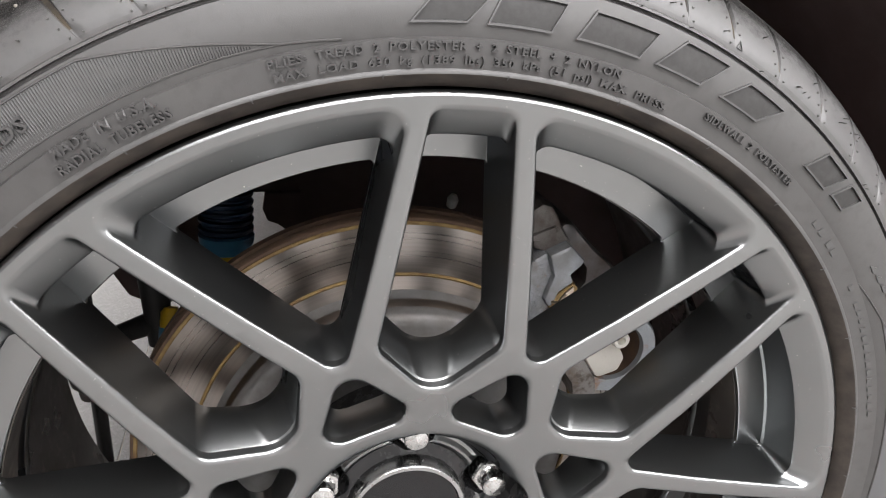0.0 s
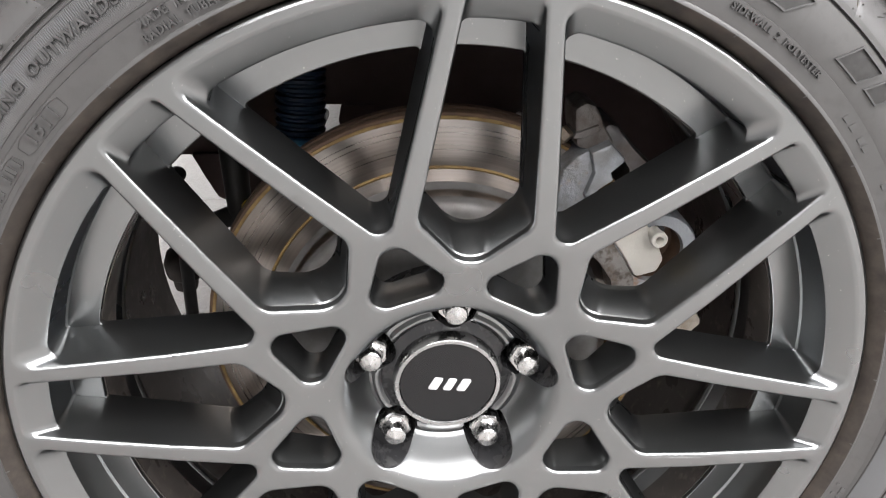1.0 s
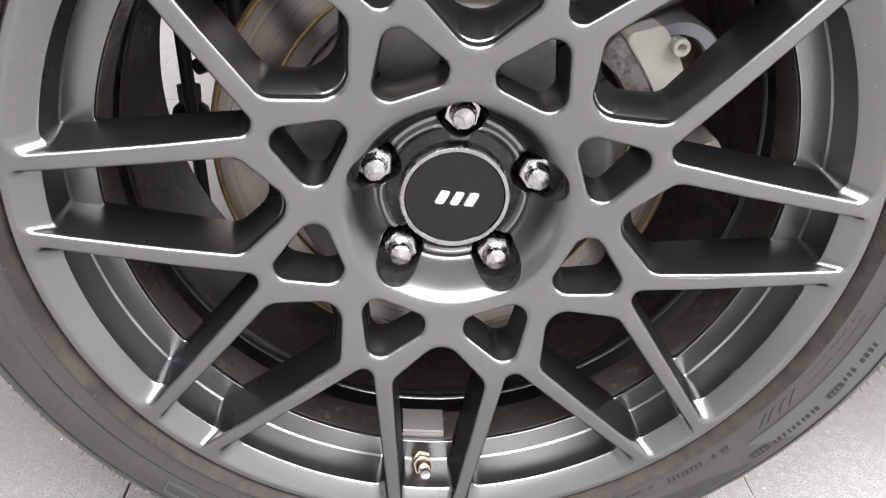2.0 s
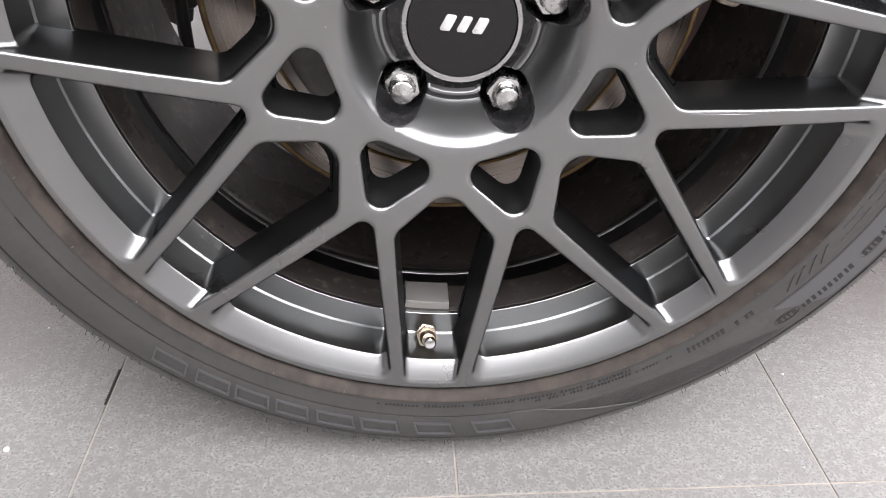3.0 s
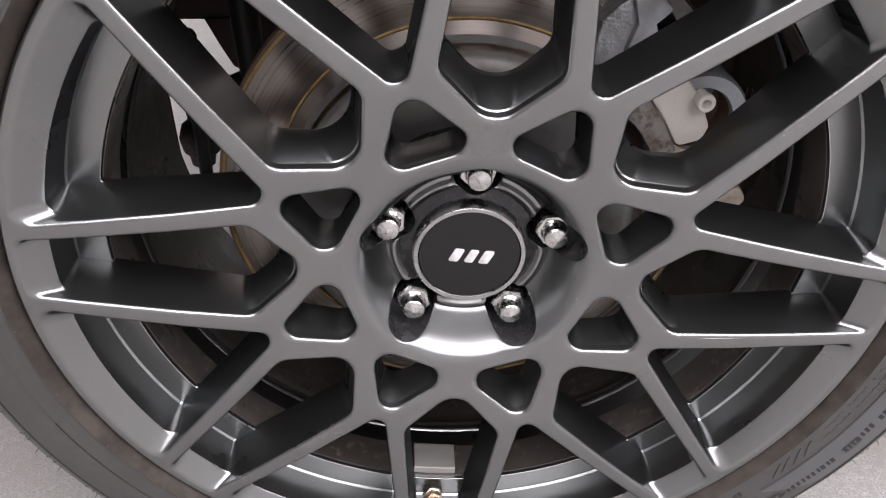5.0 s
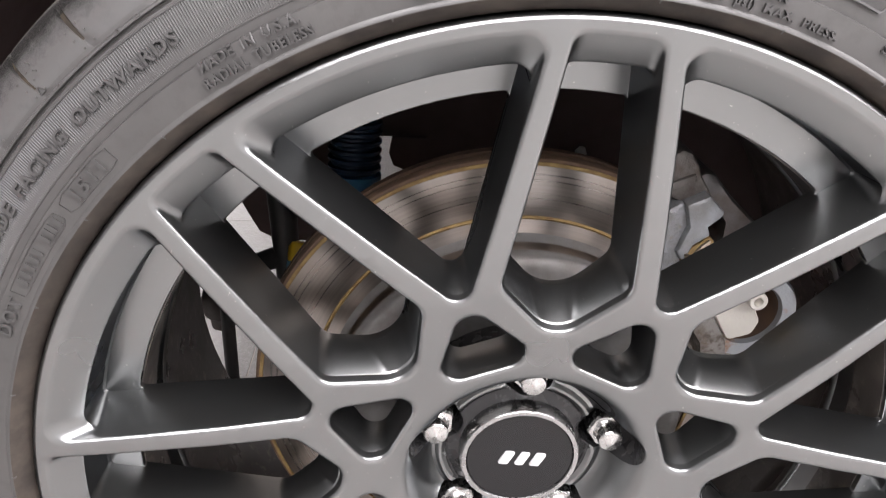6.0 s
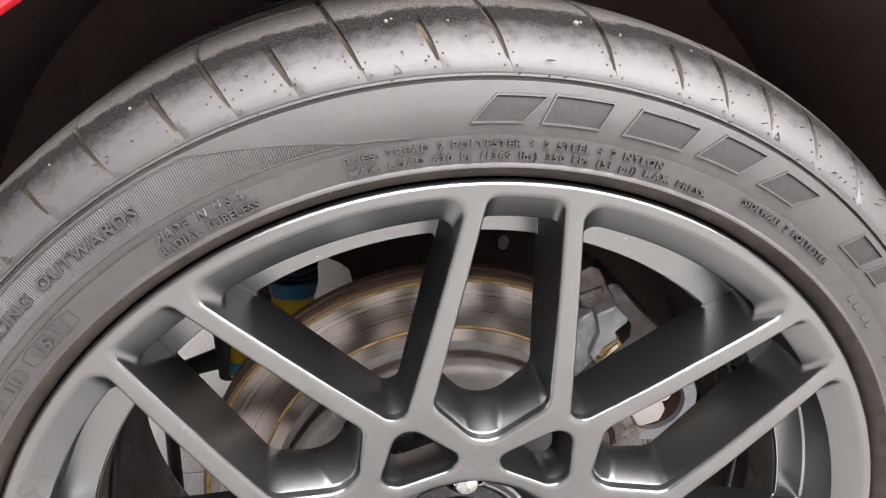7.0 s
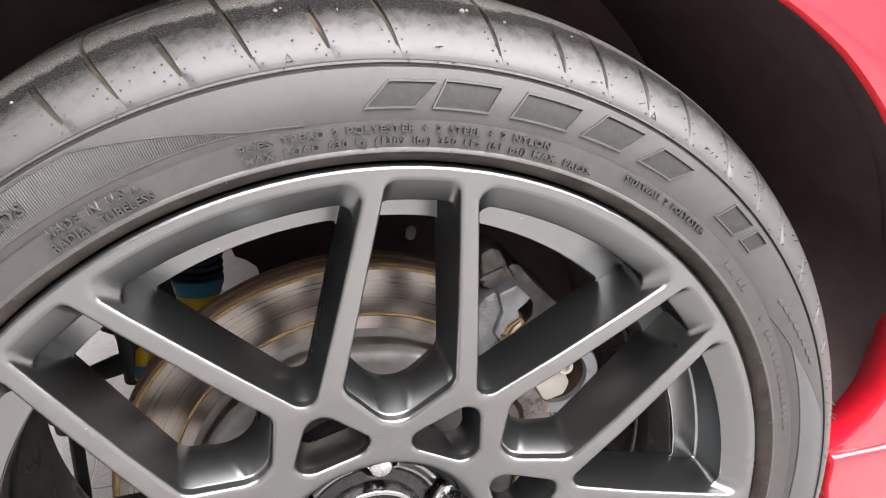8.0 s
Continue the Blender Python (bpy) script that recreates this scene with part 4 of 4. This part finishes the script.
lathe(bm, [(0.0212, 0.002), (0.0222, -0.002), (0.0305, -0.003), (0.0322, 0.0), (0.0328, 0.045), (0.0212, 0.045)], 64, mats=[0, 0, 0, 0, 0, 1])
ob = part("cylinder", bm, [RUSTYCAST, RUSTEDGE], caliper, "round caliper cylinder with a rusty bore")
ob.location = (0.1515 - 0.13, 0.048 - 0.05, 0.0745 - 0.11)
bm = bmesh.new()
lathe(bm, [(0.0, 0.020), (0.0213, 0.020), (0.0213, 0.024), (0.0, 0.024)], 48, closed=False)
ob = part("bore_floor", bm, RUSTEDGE, caliper, "rusty brown bottom of the bore")
ob.location = (0.1515 - 0.13, 0.048 - 0.05, 0.0745 - 0.11)
plate_part("piston_housing", [(0.1115, 0.0960), (0.1380, 0.1040), (0.1500, 0.0890), (0.1595, 0.0700), (0.1560, 0.0600), (0.1400, 0.0552), (0.1290, 0.0725)], 0.0440, 0.070, CREAM, "cream piston housing with rust stains", 0.0055, 0.003)
bm = bmesh.new()
turned(bm, (0, 0.006, 0), (0, -0.012, 0), [(0, 0.0088), (0.003, 0.0090), (0.0045, 0.0084), (0.0050, 0.0060)], 24)
ob = part("bleed_seal", bm, BLACKRUB, caliper, "black rubber seal round the bleed screw")
ob.location = (0.149 - 0.13, 0.046 - 0.05, 0.091 - 0.11)
bm = bmesh.new()
lathe(bm, [(0.0026, 0.004), (0.0026, -0.0118), (0.0032, -0.0128), (0.0052, -0.0130), (0.0060, -0.0122), (0.0061, -0.0085), (0.0050, -0.0080), (0.0050, 0.004)], 24)
ob = part("bleed_screw", bm, CREAM, caliper, "cream hollow bleed screw nozzle")
ob.location = (0.149 - 0.13, 0.046 - 0.05, 0.091 - 0.11)
plate_part("lower_tab", [(0.180, 0.008), (0.200, 0.016), (0.208, 0.004), (0.196, -0.010), (0.182, -0.006)], 0.060, 0.090, TABCAST, "beige stained casting lug")

strut = thing("suspension_strut", "yellow damper with a blue ribbed boot behind the disc", "shock absorber", about_hub(-0.120, 0.20, 0.026))
foot, head = Vector((0.001, -0.020, -0.12)), Vector((0.019, 0.020, 0.33))
bm = bmesh.new()
turned(bm, foot, head, [(0, 0.0165), (0.004, 0.0178), (0.195, 0.0178), (0.196, 0.016)], 48)
damper = part("damper_body", bm, YELLOW, strut, "yellow painted damper tube")
bm = bmesh.new()
turned(bm, foot, head, [(0.120, 0.0179), (0.121, 0.0182), (0.150, 0.0182), (0.151, 0.0179)], 48)
part("sticker", bm, BLUE, damper, "blue sticker round the tube")
bm = bmesh.new()
turned(bm, foot, head, [(0.1945, 0.0178), (0.1950, 0.0190), (0.1990, 0.0194), (0.2030, 0.0208), (0.2080, 0.0212), (0.2090, 0.0190)], 48)
part("collar", bm, SKYBLUE, strut, "light blue plastic collar")
bm = bmesh.new()
ribs = [(0.2085, 0.0170)]
for i in range(33):
    ribs += [(0.2100 + 0.007 * i, 0.0178), (0.2120 + 0.007 * i, 0.0206), (0.2145 + 0.007 * i, 0.0210), (0.2155 + 0.007 * i, 0.0182)]
turned(bm, foot, head, ribs + [(0.45, 0.018)], 48)
part("boot", bm, BLUE, strut, "dark blue ribbed rubber boot")
bm = bmesh.new()
turned(bm, (-0.040, -0.015, 0.000), (-0.036, -0.005, 0.036), [(0, 0.006), (0.003, 0.0078), (0.026, 0.0078), (0.030, 0.005)], 24)
tab = part("mount_lug", bm, YELLOW, strut, "yellow painted mounting lug")
bm = bmesh.new()
turned(bm, (-0.040, -0.015, 0.000), (-0.036, -0.005, 0.036), [(0.004, 0.0079), (0.0045, 0.0083), (0.014, 0.0083), (0.0145, 0.0079)], 24)
part("sticker", bm, SKYBLUE, tab, "blue sticker round the lug")

knuckle = thing("steering_knuckle", "dark cast steering knuckle and hub carrier behind the disc", "suspension part", about_hub(0, 0.15, 0))
bm = bmesh.new()
turned(bm, (0, -0.055, 0), (0, 0.03, 0), [(0, 0.075), (0.02, 0.078), (0.06, 0.060), (0.085, 0.050)], 48)
part("hub_carrier", bm, BLACKRUB, knuckle)
bm = bmesh.new()
tube(bm, (-0.03, 0.0, -0.03), (-0.150, 0.02, -0.030), 0.022, 0.014)
part("steering_arm", bm, DARKCAST, knuckle)
bm = bmesh.new()
turned(bm, (-0.155, 0.02, -0.06), (-0.155, 0.02, 0.02), [(0, 0.010), (0.012, 0.016), (0.03, 0.018), (0.05, 0.013), (0.06, 0.008), (0.08, 0.008)], 24)
part("ball_joint", bm, BLACKRUB, knuckle, "black rubber ball joint boot")
bm = bmesh.new()
tube(bm, (-0.155, 0.03, 0.0), (-0.12, 0.45, 0.01), 0.009)
part("tie_rod", bm, BLACKRUB, knuckle)

bm = bmesh.new()
turned(bm, (-0.258, 0.166, -0.106), (-0.254, 0.168, -0.016), [(0, 0.006), (0.004, 0.012), (0.016, 0.014), (0.020, 0.019), (0.034, 0.022), (0.048, 0.018), (0.054, 0.011), (0.062, 0.012), (0.072, 0.012), (0.074, 0.007), (0.090, 0.006)], 28)
part("lower_joint", bm, DARKCAST, knuckle, "dark cast ball joint with a rubber boot")

link = thing("stabiliser_link", "black upright stabiliser link rod beside the strut", "suspension part", about_hub(-0.232, 0.235, 0.0))
bm = bmesh.new()
tube(bm, (0.002, 0, 0.055), (-0.003, 0, -0.20), 0.0062)
part("rod", bm, BLACKRUB, link)
bm = bmesh.new()
turned(bm, (0.002, -0.008, 0.060), (0.002, 0.014, 0.060), [(0, 0.005), (0.003, 0.0075), (0.018, 0.0075), (0.022, 0.005)], 20)
part("joint", bm, BLACKRUB, link)
arm = thing("brake_hose_bracket", "black bent bracket arm carrying a brake hose", "suspension part", about_hub(-0.18, 0.20, 0.07))
bm = bmesh.new()
tube(bm, (0.010, 0, 0.075), (0.012, 0.0, -0.05), 0.013, 0.010)
part("bracket", bm, BLACKRUB, arm)
bm = bmesh.new()
tube(bm, (0.012, 0.0, -0.030), (-0.034, 0.01, -0.050), 0.010, 0.007)
part("hose", bm, BLACKRUB, arm)


# ---- car body round the wheel ----
body = thing("car", "glossy red car wing round a black wheel arch", "car", (0, 0, HUB))
ARCH = [(-40, 0.352), (0, 0.344), (4.7, 0.3470), (5.2, 0.3602), (6.4, 0.3743), (8.2, 0.3852), (10.2, 0.3949), (12.8, 0.4020), (15.5, 0.4085), (18, 0.4150), (22, 0.4215), (28, 0.4265), (35, 0.4285), (43, 0.4275), (50, 0.4250), (58, 0.4188), (70, 0.4170), (90, 0.4130), (110, 0.4090), (125, 0.4052), (140, 0.4020), (160, 0.396), (180, 0.390), (220, 0.388)]


def arch_r(deg):
    return float(np.interp(deg, [p[0] for p in ARCH], [p[1] for p in ARCH]))


def wing_y(x, z):
    return -0.030 + 0.10 * max(0, z - 0.30) ** 2 * 4 + 0.02 * abs(x) ** 2


GAP = 0.027                      # height over the axis of the gap below the wing


def above_gap(x, z):
    return max(z, GAP) if x > 0 else z


bm = bmesh.new()
rows = []
angles = [-12 + 0.75 * i for i in range(int(204 / 0.75) + 1)]
for deg in angles:
    c, s = math.cos(radians(deg)), math.sin(radians(deg))
    r0 = arch_r(deg)
    far = min(0.9 / max(abs(c), 1e-4), (0.48 if s > 0 else 0.095) / max(abs(s), 1e-4))
    row = []
    turn_in = float(np.interp(deg, [17, 24], [0.030, 0.006]))
    for back, dr in ((turn_in, 0.001), (0.0045, -0.0003), (0.0020, 0.0), (0.0005, 0.0008)):
        r = r0 + dr
        row.append(bm.verts.new((r * c, wing_y(r * c, r * s) + back, above_gap(r * c, r * s))))
    for k in range(1, 15):
        r = r0 + 0.003 + (far - r0 - 0.003) * (k / 14) ** 1.6
        row.append(bm.verts.new((r * c, wing_y(r * c, r * s), above_gap(r * c, r * s))))
    rows.append(row)
for p, q in zip(rows, rows[1:]):
    for j in range(len(p) - 1):
        bm.faces.new((p[j], p[j + 1], q[j + 1], q[j]))
wing = part("wing", bm, RED, body, "glossy red painted wing panel", sharp=28)
solid = wing.modifiers.new("thickness", "SOLIDIFY")
solid.thickness, solid.offset = 0.0012, 1.0

bm = bmesh.new()
rows = []
for z, out in ((0.0262, -0.012), (0.0256, 0.0), (0.0246, 0.0030), (0.0225, 0.0048), (0.0190, 0.0056), (0.012, 0.0060), (0.0, 0.0060), (-0.03, 0.0055), (-0.06, 0.0045), (-0.095, 0.003)):
    edge = math.sqrt(max(0.3495 ** 2 - z * z, 0)) + 0.35 * max(0.0, -z)
    row = [bm.verts.new((edge + dx, wing_y(edge, z) - min(out, 0.006) + back, z)) for dx, back in ((0.001, 0.030), (0.0, 0.004), (0.0004, 0.0012), (0.0014, 0.0))]
    row += [bm.verts.new((edge + 0.004 + (0.9 - edge) * (k / 12) ** 1.4, wing_y(edge + 0.55 * k / 12, z) - out, z)) for k in range(13)]
    rows.append(row)
for p, q in zip(rows, rows[1:]):
    for j in range(len(p) - 1):
        bm.faces.new((p[j], p[j + 1], q[j + 1], q[j]))
part("lower_panel", bm, RED, body, "glossy red lower panel below the wing", sharp=40)

bm = bmesh.new()
rows = []
for deg in [-14 + 4 * i for i in range(53)]:
    c, s = math.cos(radians(deg)), math.sin(radians(deg))
    r = arch_r(deg) + 0.008
    rows.append([bm.verts.new((k * c, y, k * s)) for k, y in ((r - 0.0040, -0.033 + float(np.interp(deg, [17, 24], [0.030, 0.006]))), (r + 0.002, 0.016), (r + 0.012, 0.03), (r + 0.012, 0.12), (r + 0.004, 0.14), (r + 0.004, 0.32), (r - 0.02, 0.335))])
for p, q in zip(rows, rows[1:]):
    for j in range(len(p) - 1):
        bm.faces.new((p[j], p[j + 1], q[j + 1], q[j]))
part("wheel_arch_liner", bm, LINER, body, "black felt wheel arch liner")
for b in ((-0.45, -0.290, -0.30, 0.45), (-0.290, -0.205, 0.046, 0.45), (-0.205, -0.118, -0.012, 0.45), (-0.118, -0.050, 0.100, 0.45), (-0.050, 0.45, -0.30, 0.45)):
    bm = bmesh.new()
    box(bm, b[0], b[1], 0.335, 0.345, b[2], b[3])
    part("inner_panel", bm, LINER, body, "black inner panel of the wheel housing", smooth=False)


bm = bmesh.new()
prism(bm, fillet([(-0.049, -0.015, 0, 0), (-0.057, 0.015, 0.003, 3), (-0.055, 0.040, 0.004, 4), (-0.060, 0.060, 0.004, 4), (-0.071, 0.069, 0.004, 4), (-0.081, 0.073, 0.003, 3), (-0.085, 0.085, 0.003, 3), (-0.082, 0.101, 0, 0), (-0.049, 0.101, 0, 0)]), 0.328, 0.336, 0.001)
part("panel_flap", bm, LINER, body, "torn black edge of the inner panel")
bm = bmesh.new()
prism(bm, [(-0.2366, 0.048), (-0.2250, 0.022), (-0.2145, 0.001), (-0.1900, -0.012), (-0.1900, 0.050)], 0.328, 0.336, 0.001)
part("panel_flap", bm, LINER, body, "torn black edge of the inner panel")
# unseen slab in two boxes, added to keep lamp light off the floor behind
under = bmesh.new()
box(under, -0.30, 0.90, 0.345, 2.60, 0.102, 0.14)
box(under, -0.38, -0.302, 0.345, 0.95, 0.102, 0.14)
part("floor_shade_slab", under, LINER, body, "unseen black slab added to shade the floor behind the wheel", smooth=False)


# white bead in place of the light that comes through a hole in the panel
bm = bmesh.new()
turned(bm, (0, 0, -0.008), (0.003, 0, 0.008), [(0, 0.002), (0.002, 0.005), (0.010, 0.006), (0.015, 0.003)], 16)
light_spot = part("liner_light_spot", bm, CHIPWHITE, body, "small white bead standing in for light through a hole")
light_spot.location = (0.100, 0.325, 0.088)


# ---- floor ----
TW, TL, TX, TY = 0.3050, 0.6100, 0.0033, -0.0790
bm = bmesh.new()
box(bm, X0 - 0.15, X1 + 0.15, Y0 - 0.15, Y1 + 0.15, -0.10, -0.0010)
floor = tagged(finish("floor", bm, GROUT, smooth=False), "matt grey oblong porcelain floor tiles with pale grout joints", "floor", kind="structure")


def tile_bm(bm, x, y):
    g, b = 0.0008, 0.0005
    rows = [[bm.verts.new((x + sx * (TW / 2 - g - e), y + sy * (TL / 2 - g - e), z)) for sx, sy in ((-1, -1), (1, -1), (1, 1), (-1, 1))] for e, z in ((0, -0.006), (0, -b), (b, 0.0))]
    for p, q in zip(rows, rows[1:]):
        for i in range(4):
            bm.faces.new((p[i], p[(i + 1) % 4], q[(i + 1) % 4], q[i]))
    bm.faces.new(rows[-1])


bm = bmesh.new()
tile_bm(bm, 0, 0)
first_tile = finish("tile", bm, TILE, floor, smooth=False)
first_tile.location = (TX - TW / 2, TY - TL / 2, 0)
rest = bmesh.new()
for i in range(-13, 23):
    for j in range(-10, 8):
        x, y = TX + (i + 0.5) * TW, TY + (j + 0.5) * TL
        if not (X0 + 0.05 < x - TW / 2 and x + TW / 2 < X1 and Y0 < y - TL / 2 and y + TL / 2 < Y1):
            continue
        if (i, j) == (-1, -1):
            continue
        if -10 <= i < 10 and -5 <= j < 7:
            ob = new("tile", first_tile.data)
            ob.parent, ob.location = floor, (x, y, 0)
        else:
            tile_bm(rest, x, y)
tagged(finish("tiles_beyond", rest, TILE, floor, smooth=False), kind="stuff")

joint = bmesh.new()
prism(joint, fillet([(-0.0009, -0.022, 0.0006, 3), (0.0009, -0.022, 0.0006, 3), (0.0009, 0.022, 0.0006, 3), (-0.0009, 0.022, 0.0006, 3)]), -0.0012, 0.0002, 0.0003)
strip = tagged(finish("rubber_sliver", joint, BLACKRUB), "thin black rubber sliver lying in a tile joint", "debris")
strip.location, strip.rotation_euler = (-0.3032, 0.0501, 0.0), (radians(-90), 0, 0)
for k, (x, y, r) in enumerate(((-0.3680, -0.0196, 0.0026), (0.3235, 0.0437, 0.0014), (-0.3904, 0.1328, 0.0013))):
    bm = bmesh.new()
    bmesh.ops.create_icosphere(bm, subdivisions=2, radius=r)
    for v in bm.verts:
        v.co *= 1 + 0.35 * noise.noise(v.co * 400 + Vector((k, 0, 0)))
        v.co.z *= 0.6
    chip = tagged(finish("stone_chip", bm, CHIPWHITE), "small white stone chip on the floor tile", "debris", "chips on the floor")
    chip.location = (x, y, r * 0.45)
